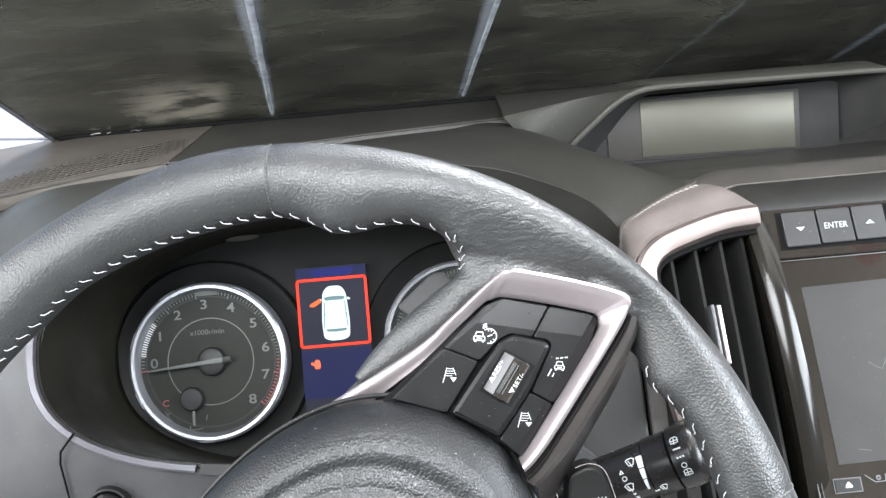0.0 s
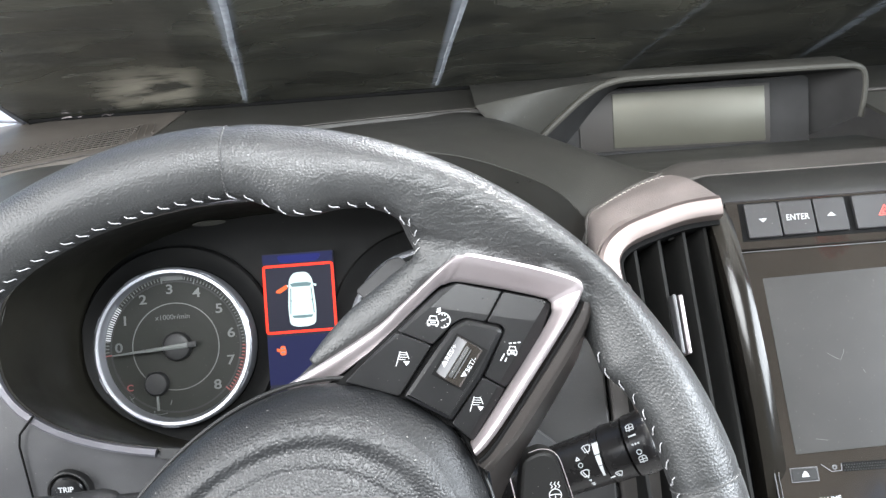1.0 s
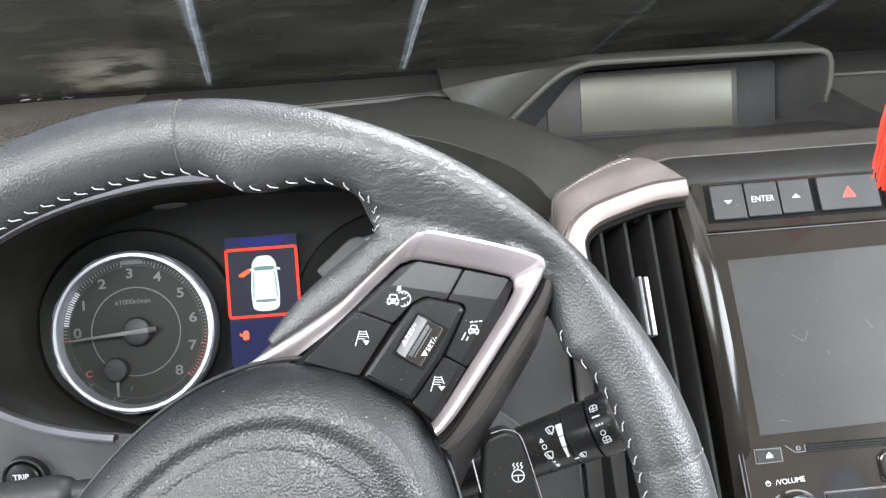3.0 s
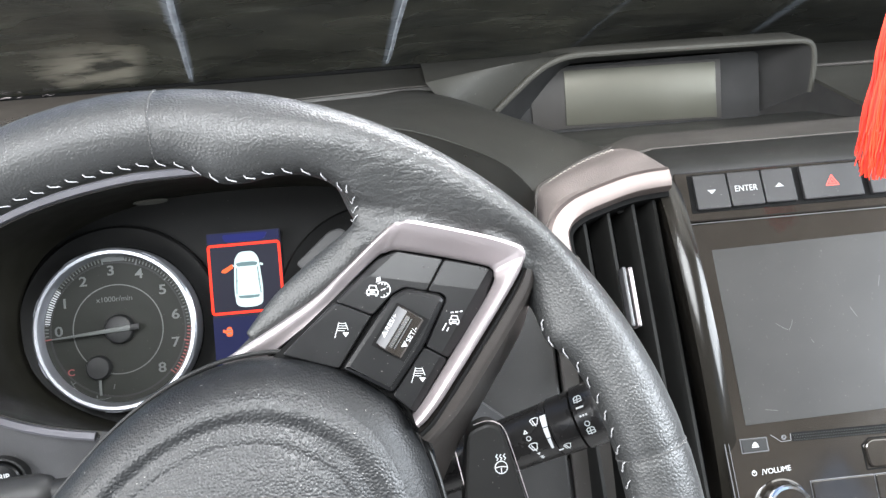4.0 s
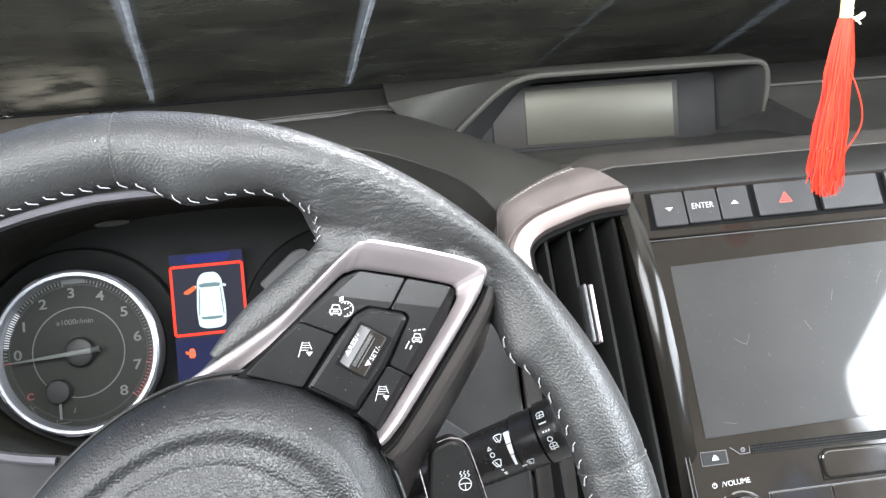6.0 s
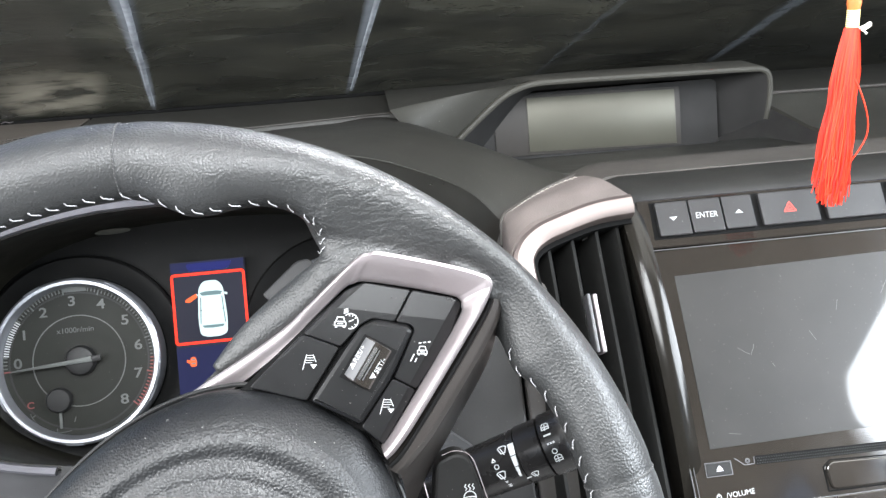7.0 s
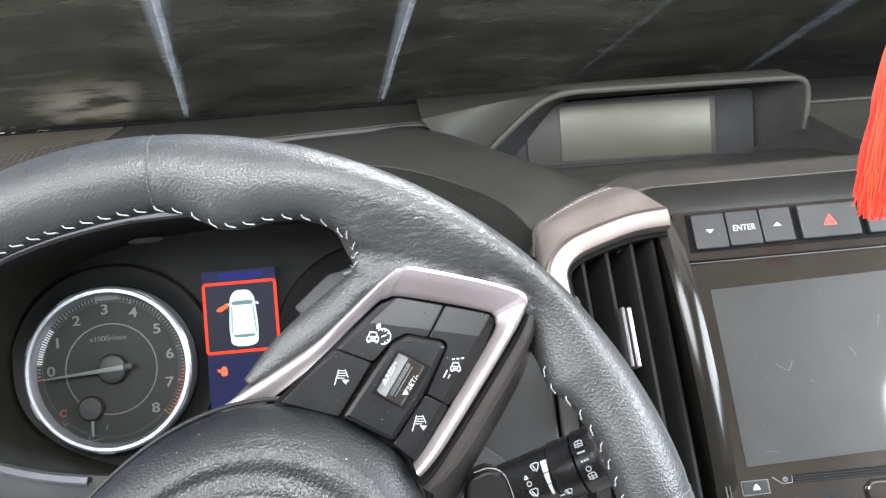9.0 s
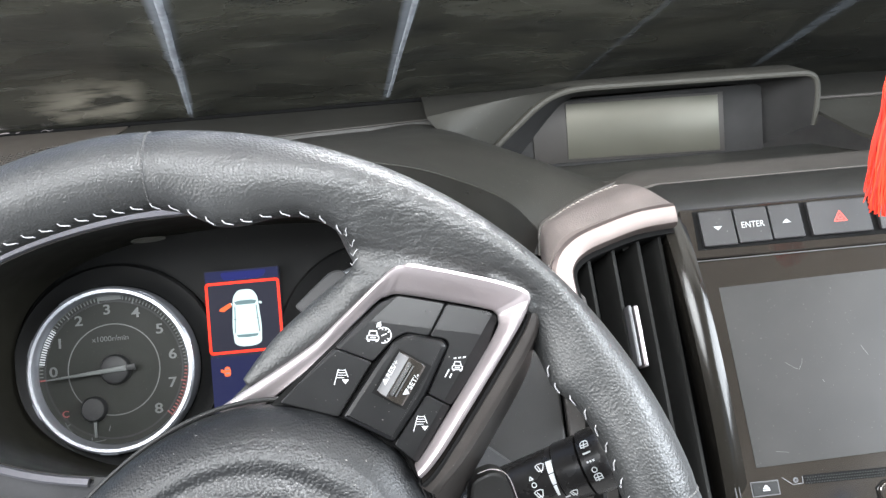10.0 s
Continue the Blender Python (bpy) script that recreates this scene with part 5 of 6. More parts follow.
def stalk_frame(base, tip):
    """x runs out along the stalk, z faces the driver."""
    b, t = Vector(base), Vector(tip)
    x = (t - b).normalized()
    z = Vector((0, -0.80, 0.60))
    z = (z - x * z.dot(x)).normalized()
    y = z.cross(x)
    m = Matrix((x, y, z)).transposed().to_4x4()
    m.translation = b
    return m


def turned(bm, profile):
    """A lathe whose axis is x."""
    lathe(bm, [(r, h) for h, r in profile], 36, pose(0, 0, 0, 0, 90, 0))


wiper = thing("wiper_stalk", stalk_frame((0.0875, 0.4936, 0.7699), (0.1432, 0.4840, 0.7948)) @ Matrix.Scale(0.89, 4), "black wiper stalk with white printed symbols", "stalk")
bm = bmesh.new()
turned(bm, [(-0.02, 0.0135), (0.030, 0.0150), (0.0545, 0.0156), (0.0550, 0.0150)])
part("barrel", bm, SPOKE_GLOSS, wiper)
bm = bmesh.new()
turned(bm, [(0.0550, 0.0150), (0.0555, 0.0162), (0.0685, 0.0164), (0.0692, 0.0152)])
part("sleeve", bm, SPOKE_GLOSS, wiper)
bm = bmesh.new()
turned(bm, [(0.0695, 0.0150), (0.0700, 0.0172), (0.0790, 0.0174), (0.0830, 0.0166), (0.0850, 0.0145), (0.0860, 0.0)])
part("end_ring", bm, SPOKE_GLOSS, wiper, "ribbed black end ring")


def on_barrel(x, around, r):
    """The pose of a symbol on the stalk, turned so many degrees up from the driver's side."""
    return pose(x, 0, 0, -around, 0, 0) @ pose(0, 0, r)


def wiper_icon(bm, m, s):
    strokes(bm, [[(-1.0 * s, 0.7 * s), (-0.5 * s, 1.0 * s), (0.5 * s, 1.0 * s), (1.0 * s, 0.7 * s), (0.5 * s, -0.6 * s), (-0.5 * s, -0.6 * s), (-1.0 * s, 0.7 * s)], [(-0.4 * s, 0.6 * s), (0.2 * s, -1.0 * s)]], 0.22 * s, 0, 0.0002, m)


bm = bmesh.new()
wiper_icon(bm, on_barrel(0.0480, 22, 0.0156), 0.0024)
wiper_icon(bm, on_barrel(0.0430, -24, 0.0155), 0.0024)
m = on_barrel(0.0415, 10, 0.0152)
strokes(bm, [[(-0.0010, -0.0008), (0.0010, -0.0008), (0.0, 0.0010), (-0.0010, -0.0008)]], 0.0005, 0, 0.0002, m)
m = on_barrel(0.0421, -4, 0.0152)
strokes(bm, [circle(0, 0, 0.0012, 14)], 0.0005, 0, 0.0002, m)
m = on_barrel(0.0436, -42, 0.0152)
patch2d(bm, [(-0.0010, 0.0007), (0.0010, 0.0007), (0, -0.0009)], 0, 0.0002, m)
m = on_barrel(0.0442, -54, 0.0152)
patch2d(bm, [(-0.0012, 0.0012), (0.0012, 0.0012), (0, -0.0002)], 0, 0.0002, m)
patch2d(bm, [(-0.0012, -0.0002), (0.0012, -0.0002), (0, -0.0016)], 0, 0.0002, m)
wiper_icon(bm, on_barrel(0.0600, -46, 0.0164), 0.0020)
m = on_barrel(0.0560, -48, 0.0164)
strokes(bm, [[(-0.0012, 0), (0.0010, 0)]], 0.0009, 0, 0.0002, m)
part("print", bm, PRINT, wiper, "white wiper symbols")
for a0, a1, w in ((30, 6, 0.0036), (4, -16, 0.0028), (-18, -40, 0.0019)):
    bm = bmesh.new()
    pts = [(a0 + (a1 - a0) * i / 8) for i in range(9)]
    rows = [[Vector((0.0515 + k * (w - 0.0006 * i / 8) + 0.0, 0.0158 * math.sin(radians(a)), 0.0158 * math.cos(radians(a)))) for i, a in enumerate(pts)] for k in (0, 1)]
    sheet(bm, rows)
    thicken(bm, 0.0002)
    part("level_mark", bm, PRINT, wiper, "white tapering scale mark")
bm = bmesh.new()
for a, x in ((30, 0.0745), (-30, 0.0755)):
    m = on_barrel(x, a, 0.0175)
    strokes(bm, [[(-0.0020, 0.0014), (-0.0010, 0.0022), (0.0012, 0.0022), (0.0020, 0.0014), (0.0020, -0.0012), (-0.0020, -0.0012), (-0.0020, 0.0014)], [(0, 0.0016), (-0.0004, -0.0018)], [(-0.0020, 0.0002), (0.0020, 0.0002)]], 0.0005, 0, 0.0002, m)
m = on_barrel(0.0745, 15, 0.0176)
strokes(bm, [[(-0.0018, 0), (0.0020, 0)]], 0.0009, 0, 0.0002, m)
m = on_barrel(0.0750, 0, 0.0176)
for k in (-1, 0, 1):
    patch2d(bm, [(k * 0.0016 - 0.0005, -0.0005), (k * 0.0016 + 0.0005, -0.0005), (k * 0.0016 + 0.0005, 0.0005), (k * 0.0016 - 0.0005, 0.0005)], 0, 0.0002, m)
m = on_barrel(0.0752, -15, 0.0176)
strokes(bm, [circle(0, 0, 0.0013, 14)], 0.0005, 0, 0.0002, m)
part("ring_print", bm, PRINT, wiper, "white rear wiper symbols")

lights = thing("light_stalk", stalk_frame((-0.118, 0.492, 0.7755), (-0.218, 0.486, 0.7735)), "black indicator stalk behind the wheel", "stalk")
bm = bmesh.new()
turned(bm, [(-0.03, 0.006), (-0.002, 0.0065), (0.0, 0.0085), (0.006, 0.0105), (0.03, 0.0100), (0.085, 0.0105), (0.098, 0.0095), (0.102, 0.0)])
part("barrel", bm, MATTE_BLACK, lights)

# ---- steering wheel, turned a little to the left ----
WHEEL_TURN = 47.0
wheel = thing("steering_wheel", pose(-0.0247, 0.3748, 0.7946, 68), "black leather steering wheel with pale stitching and silver spoke trim", "steering wheel")
R_OUT = 0.2035
RIM_AT = Vector((-0.0030, -0.0056, -0.0140))
INNER = [(0, 0.1660), (8, 0.1672), (14, 0.1680), (24, 0.1700), (29, 0.1695), (33, 0.1660), (37, 0.1715), (41, 0.1800), (44, 0.1795), (49, 0.1735), (55, 0.167), (59, 0.1645), (63, 0.1635), (65.5, 0.1670), (68, 0.1692), (71, 0.1690), (74.4, 0.1662), (78, 0.1616), (81, 0.1604), (83.4, 0.1630), (86, 0.1658), (89, 0.1668), (94, 0.1660), (100, 0.1652), (110, 0.1646), (118, 0.1638), (124, 0.1612), (130, 0.1605), (137, 0.1600)]


def inner_radius(deg):
    d = (deg - 137.0 + 180) % 360 - 180
    d = 137.0 - abs(d)
    if d < 0:
        return 0.172
    if 33 < d < 63:
        return 1.04 * sum(float(np.interp(d + k, [a for a, _ in INNER], [r for _, r in INNER])) for k in (-2, -1, 0, 1, 2)) / 5
    return 1.04 * float(np.interp(d, [a for a, _ in INNER], [r for _, r in INNER]))


def rim_point(deg, around, lift=0.0):
    """A place on the leather of the rim; around: 0 outside, 90 facing the driver, 180 inside."""
    r_in = inner_radius(deg)
    c, s = math.cos(radians(around)), math.sin(radians(around))
    d = 137.0 - abs((deg - 137.0 + 180) % 360 - 180)
    w = min(1.0, max(0.0, (d - 92) / 28))
    r_out = R_OUT - 0.0036 * w * w * (3 - 2 * w)
    mid, half = (r_out + r_in) / 2, (r_out - r_in) / 2
    dip = float(np.interp(d, [20, 39, 57, 72], [0, 1, 1, 0]))
    side = min(1.0, max(0.0, (0.75 - c) / 1.25))
    dip = dip * dip * (3 - 2 * dip) * side * side * (3 - 2 * side)
    rho = mid + (half + lift) * c
    h = (0.0154 - 0.0020 * dip + lift) * s - 0.0055 * dip
    t = radians(deg)
    return RIM_AT + Vector((rho * math.cos(t), rho * math.sin(t), h))


bm = bmesh.new()
rows = []
for i in range(288):
    deg = i * 1.25
    rows.append([rim_point(deg, a * 7.5, -0.0005 if min(abs(deg - s) for s in (89.0, 14.8, 185.0, 259.2)) < 0.7 else 0.0) for a in range(48)])
sheet(bm, rows + [rows[0]], closed=True)
bmesh.ops.remove_doubles(bm, verts=bm.verts, dist=1e-6)
rim = part("rim", bm, LEATHER, wheel, "black grained leather rim")


def under(bm, depth):
    """Gives a leather sheet its thickness on the side away from the driver."""
    bmesh.ops.recalc_face_normals(bm, faces=bm.faces)
    if sum(f.normal.z * f.calc_area() for f in bm.faces) < 0:
        bmesh.ops.reverse_faces(bm, faces=bm.faces)
    bm.normal_update()
    faces, edges = bm.faces[:], [e for e in bm.edges if len(e.link_faces) == 1]
    twin = {v: bm.verts.new(v.co - v.normal * depth) for v in bm.verts[:]}
    for f in faces:
        bm.faces.new([twin[v] for v in reversed(f.verts)])
    for e in edges:
        p, q = e.verts
        bm.faces.new((p, q, twin[q], twin[p]))


def sew_on(bm):
    """Adds a piece of leather to the cover of the rim."""
    bmesh.ops.recalc_face_normals(bm, faces=bm.faces)
    bm.from_mesh(rim.data)
    bm.to_mesh(rim.data)
    bm.free()

for deg in (89.0, 14.8, 185.0, 259.2):
    bm = bmesh.new()
    for a in range(-40, 215, 7):
        sweep(bm, [rim_point(deg + 0.12, a, -0.0005), rim_point(deg, a + 1.6, -0.0001), rim_point(deg - 0.1, a + 3.2, -0.0005)], oval(0.00028, 0.0003, 5), normals=[rim_point(deg, a, 0.01) - rim_point(deg, a)])
    part("seam_thread", bm, SEAM_THREAD, rim, "grey thread across the joint")
    bm = bmesh.new()
    sweep(bm, [rim_point(deg, a, -0.0005) for a in range(-45, 220, 8)], oval(0.0011, 0.0008, 6), normals=[rim_point(deg, a, 0.01) - rim_point(deg, a) for a in range(-45, 220, 8)])
    part("seam", bm, DARK_THREAD, rim, "dark sewn joint")
bm = bmesh.new()
sweep(bm, [Vector((-0.0019, 0.0017, -0.0004)), Vector((-0.0010, 0.0011, 0.0006)), Vector((0.0008, 0.0001, 0.0007)), Vector((0.0017, -0.0005, 0.0005))], lambda f: oval(0.00022 + 0.00030 * math.sin(math.pi * min(1.0, 0.2 + 0.8 * f)), 0.0005, 6), normals=[(0, 0, 1)])
sweep(bm, [Vector((0.0012, -0.0002, 0.0005)), Vector((0.0019, -0.0010, 0.0005)), Vector((0.0014, -0.0027, -0.0002))], lambda f: oval(0.0005 - 0.0003 * f, 0.0004 - 0.0002 * f, 6), normals=[(0, 0, 1)])
first = part("stitch", bm, THREAD, rim, "pale grey cross stitch")
bpy.context.view_layer.update()
deg, made = 3.0, 0
while deg < 363:
    d = 137.0 - abs((deg - 137.0 + 180) % 360 - 180)
    if not 35.5 < d < 64.8:
        p, q = rim_point(deg, 158, 0.0001), rim_point(deg - 0.6, 158, 0.0001)
        x = (q - p).normalized()
        z = rim_point(deg, 158, 0.002) - p
        z = (z - x * z.dot(x)).normalized()
        y = z.cross(x)
        m = Matrix((x, y, z)).transposed().to_4x4()
        m.translation = p
        ob = first if made == 0 else new("stitch", first.data)
        ob.parent = rim
        ob.matrix_basis = m @ pose(0, 0, 0, 0, 0, 6 * math.sin(made * 2.7))
        made += 1
    deg += 2.25
# the seam runs on down the edge of the leather web
edge = [Vector(p) for p in ((0.0676, 0.1572, -0.0066), (0.0711, 0.1532, -0.0089), (0.0730, 0.1490, -0.0120), (0.0733, 0.1456, -0.0146), (0.0728, 0.1421, -0.0161))]
for i, p in list(enumerate(edge))[1:]:
    x = (edge[min(i + 1, 4)] - edge[max(i - 1, 0)]).normalized()
    z = Vector((-0.68, -0.35, 0.60))
    z = (z - x * z.dot(x)).normalized()
    m = Matrix((x, z.cross(x), z)).transposed().to_4x4()
    m.translation = p + z * 0.0003
    ob = new("stitch", first.data)
    ob.parent = rim
    ob.matrix_basis = m @ Matrix.Scale(0.85, 4)

# right spoke: leather web, core, silver trim, buttons
MIRROR = Matrix.Rotation(radians(WHEEL_TURN), 4, "Z") @ Matrix.Diagonal((-1, 1, 1, 1)) @ Matrix.Rotation(radians(-WHEEL_TURN), 4, "Z")
BEZEL_OUT = [(0.0083, 0.0879, -0.045), (0.0195, 0.0937, -0.043), (0.0507, 0.1108, -0.031), (0.0650, 0.1214, -0.0255), (0.0848, 0.1370, -0.0155), (0.0909, 0.1390, -0.0135), (0.0965, 0.1387, -0.0125), (0.1208, 0.1317, -0.012), (0.1348, 0.1262, -0.0115), (0.1374, 0.1230, -0.012), (0.1368, 0.1195, -0.0135), (0.1310, 0.1091, -0.0162), (0.1044, 0.0729, -0.0187), (0.0950, 0.0615, -0.0203), (0.0904, 0.0575, -0.0213)]
BEZEL_IN = [(0.0200, 0.0864, -0.0445), (0.0283, 0.0880, -0.042), (0.0520, 0.1035, -0.031), (0.0650, 0.1145, -0.027), (0.0790, 0.1260, -0.0225), (0.0830, 0.1277, -0.022), (0.0890, 0.1281, -0.022), (0.1090, 0.1232, -0.022), (0.1222, 0.1192, -0.021), (0.1248, 0.1178, -0.021), (0.1257, 0.1150, -0.021), (0.1230, 0.1080, -0.021), (0.0990, 0.0752, -0.021), (0.0922, 0.0664, -0.021), (0.0884, 0.0623, -0.022)]
PANEL = [(0.034, 0.0895), (0.076, 0.1235), (0.087, 0.1285), (0.1240, 0.1190), (0.1255, 0.1150), (0.090, 0.0625), (0.082, 0.0685), (0.062, 0.0800)]
SPOKE_BUTTONS = [("cruise_button", [(0.0625, 0.1102), (0.0803, 0.1254), (0.0874, 0.1277), (0.1053, 0.1230), (0.0980, 0.1115), (0.0896, 0.1138), (0.0845, 0.1116), (0.0760, 0.1038)], -0.0232),
        ("lane_button", [(0.1066, 0.1226), (0.1228, 0.1182), (0.1253, 0.1157), (0.1185, 0.1004), (0.1044, 0.0841), (0.0965, 0.0892), (0.1063, 0.1072), (0.1045, 0.1098), (0.0993, 0.1112)], -0.0232),
        ("distance_button", [(0.0614, 0.1094), (0.0750, 0.1029), (0.0608, 0.0838), (0.0398, 0.0911)], -0.0232),
        ("lower_button", [(0.0954, 0.0883), (0.1036, 0.0832), (0.0896, 0.0635), (0.0818, 0.0710)], -0.0225)]
# leather web between rim and spoke: angle on the rim, where it leaves the rim, and where it meets the spoke (None: behind the rim)
WEB = [(72, 205, None), (69, 200, None), (66, 186, (0.0683, 0.1490, -0.0300)), (63.5, 165, (0.0740, 0.1380, -0.0225)), (61, 148, (0.0785, 0.1310, -0.0200)), (58, 136, (0.0830, 0.1352, -0.0182)),
       (54, 128, (0.0930, 0.1372, -0.0172)), (48, 128, (0.1100, 0.1338, -0.0170)), (43.5, 138, (0.1260, 0.1288, -0.0170)), (40, 142, (0.1368, 0.1220, -0.0190)), (37.5, 156, (0.1388, 0.1120, -0.0270)),
       (36, 174, (0.1390, 0.1020, -0.0390)), (34.5, 200, None), (33, 206, None)]


# shoulders of the buttons: an edge of the trim, the width of the shoulder and its slope
SHOULDERS = (((0.0283, 0.0880), (0.0790, 0.1260), 0.0040, 0.30), ((0.0830, 0.1277), (0.1222, 0.1192), 0.0100, 0.06), ((0.1257, 0.1150), (0.0922, 0.0664), 0.0030, 0.35))

SPOKE_LIFT = Matrix.Translation((0.0955 * 0.022, 0.1216 * 0.022, 0.008)) @ Matrix.Diagonal((0.978, 0.978, 1, 1))


def grow(outline, by):
    """The outline pushed outwards."""
    pts = [Vector((x, y)) for x, y in outline]
    turn = math.copysign(1.0, sum(pts[i - 1].x * p.y - p.x * pts[i - 1].y for i, p in enumerate(pts)))
    out = []
    for i, p in enumerate(pts):
        a, b = (p - pts[i - 1]).normalized(), (pts[(i + 1) % len(pts)] - p).normalized()
        na, nb = Vector((a.y, -a.x)) * turn, Vector((b.y, -b.x)) * turn
        q = p + (na + nb) * by / (1 + na.dot(nb))
        out.append((q.x, q.y))
    return out


def hug(deg, leave):
    """The part of the web that lies on the rim; it sinks under the rim's leather at its edges."""
    end = min(1.0, max(0.0, (deg - 65) / 5, (36.5 - deg) / 6))
    drop = 0.0008 * end * end * (3 - 2 * end)
    return [rim_point(deg, a, -sink - drop) for a, sink in ((60, 0.0016), (72, 0.0012), (84, 0.0008), (96, 0.0005), ((96 + leave) / 2, 0.0002), (leave, -0.0001))]


def spoke(m, detailed):
    rim_m, m = m, m @ SPOKE_LIFT
    bm = bmesh.new()
    drop = Vector((0, 0, -0.006))
    rows = []
    for deg, leave, meet in WEB:
        column = hug(deg, leave)
        if meet is None:
            column += [rim_point(deg, leave + 20, -0.0014), rim_point(deg, leave + 35, -0.0018), rim_point(deg, leave + 50, -0.002)]
        else:
            q = SPOKE_LIFT @ Vector(meet)
            sag = Vector((0, 0, -0.0010 if deg > 62 else -0.0008 if deg > 40 else 0.0004))
            column += [column[-1].lerp(q, 0.5) + sag, q, q + drop]
        rows.append(column)
    along = [spline(r, 110) for r in zip(*rows)]
    for i, p in enumerate(spline([(deg, leave, 0) for deg, leave, _ in WEB], 110)):
        for k, q in enumerate(hug(p.x, p.y)):
            along[k][i] = q
    columns = [spline(c, 34) for c in zip(*along)]
    sheet(bm, [list(r) for r in zip(*columns)])
    bm.transform(rim_m)
    under(bm, 0.0035)
    sew_on(bm)
    bm = bmesh.new()
    a = [(0.0735, 0.1440, -0.0290), (0.0690, 0.1388, -0.0280), (0.0590, 0.1325, -0.0345), (0.0402, 0.1190, -0.0392), (0.0290, 0.1085, -0.0445), (0.0215, 0.0995, -0.0472)]
    b = [(0.0830, 0.1350, -0.0205), (0.0758, 0.1295, -0.0210), (0.0652, 0.1212, -0.0262), (0.0507, 0.1106, -0.0318), (0.0350, 0.1014, -0.0378), (0.0240, 0.0955, -0.0425)]
    mid = [Vector(p).lerp(Vector(q), 0.5) + Vector((-0.0010, 0.0012, 0.0030)) for p, q in zip(a, b)]
    sheet(bm, loft_sheet([[Vector(p) + Vector((0.004, -0.004, -0.02)) for p in a], a, mid, b, [Vector(p) + drop for p in b]], 50, 16))
    bm.transform(m)
    under(bm, 0.0035)
    sew_on(bm)
    bm = bmesh.new()
    slab(bm, [(0.0700, 0.1360), (0.0350, 0.1080), (0.0100, 0.0870), (0.060, 0.076), (0.088, 0.050), (0.1000, 0.060), (0.1340, 0.1080), (0.1390, 0.1200), (0.1200, 0.1310), (0.0850, 0.1370)], -0.066, -0.047)
    bm.transform(m)
    part("spoke_core", bm, MATTE_BLACK, wheel)
    bm = bmesh.new()
    face = [[(0.1368, 0.1198, -0.0230), (0.1312, 0.1090, -0.0240), (0.1047, 0.0727, -0.0260), (0.0953, 0.0612, -0.0270), (0.0904, 0.0565, -0.0285)],
            [(0.1380, 0.1195, -0.0205), (0.1326, 0.1085, -0.0200), (0.1062, 0.0722, -0.0222), (0.0963, 0.0596, -0.0238), (0.0908, 0.0545, -0.0255)],
            [(0.1392, 0.1205, -0.0165), (0.1340, 0.1080, -0.0172), (0.1073, 0.0714, -0.0200), (0.0965, 0.0590, -0.0225), (0.0905, 0.0530, -0.025)],
            [(0.1400, 0.1090, -0.046), (0.1396, 0.0931, -0.052), (0.1205, 0.0628, -0.056), (0.1077, 0.0444, -0.056), (0.0978, 0.0270, -0.054)],
            [(0.1300, 0.1090, -0.066), (0.1290, 0.0931, -0.068), (0.1100, 0.0628, -0.068), (0.0980, 0.0444, -0.068), (0.0900, 0.0270, -0.066)]]
    face.insert(3, [Vector(p) + Vector((0.8, -0.6, 0)) * w - Vector((0, 0, 0.0005)) for p, w in zip(face[2], (0.0016, 0.0030, 0.0034, 0.0034, 0.0034))])
    face.insert(4, [Vector(p) + Vector((0.8, -0.6, 0)) * w - Vector((0, 0, 0.0026)) for p, w in zip(face[3], (0.0012, 0.0022, 0.0025, 0.0025, 0.0025))])
    lines = [spline(r, 30) for r in face]
    rows = [lines[0], lines[1], lines[2]]
    for k, cuts in ((2, (0.12, 0.86)), (3, (0.10, 0.90)), (4, (0.08, 1.0)), (5, (1.0,))):
        rows += [[p.lerp(q, f) for p, q in zip(lines[k], lines[k + 1])] for f in cuts]
    sheet(bm, rows)
    bm.transform(m)
    part("spoke_side", bm, SPOKE_SIDE, wheel, "satin brown-black outer face of the spoke", sharp=9)
    bm = bmesh.new()
    sweep(bm, [p + Vector((0.0004, -0.0003, 0.0012)) for p in lines[1]], oval(0.0020, 0.0020, 8), normals=[(0, 0, 1)])
    bm.transform(m)
    part("spoke_groove", bm, GAP_BLACK, wheel, "dark groove beside the silver trim")
    bm = bmesh.new()
    o, i = spline(BEZEL_OUT, 110), spline(BEZEL_IN, 110)
    down = Vector((0, 0, 1))
    rows = [[p - down * 0.006 for p in o], o]
    for f, flat, bulge in ((0.10, 0.0012, 0.0020), (0.22, 0.0016, 0.0032), (0.36, 0.0015, 0.0039), (0.52, 0.0010, 0.0038), (0.66, 0.0005, 0.0030), (0.80, 0.0001, 0.0016), (0.95, -0.0001, 0.0000)):
        row = []
        for k, (p, q) in enumerate(zip(o, i)):
            w = min(1.0, max(0.0, (k / 109 - 0.66) / 0.10))
            row.append(p.lerp(q, f) + down * (flat + (bulge - flat) * w * w * (3 - 2 * w)))
        rows.append(row)
    sheet(bm, rows + [[p - down * 0.0009 for p in i], [p - down * 0.006 for p in i]])
    bm.transform(m)
    part("spoke_trim", bm, SILVER, wheel, "satin silver trim round the buttons")
    bm = bmesh.new()
    slab(bm, PANEL, -0.034, -0.0275)
    bm.transform(m)
    part("button_base", bm, GAP_BLACK, wheel)
    made = {}
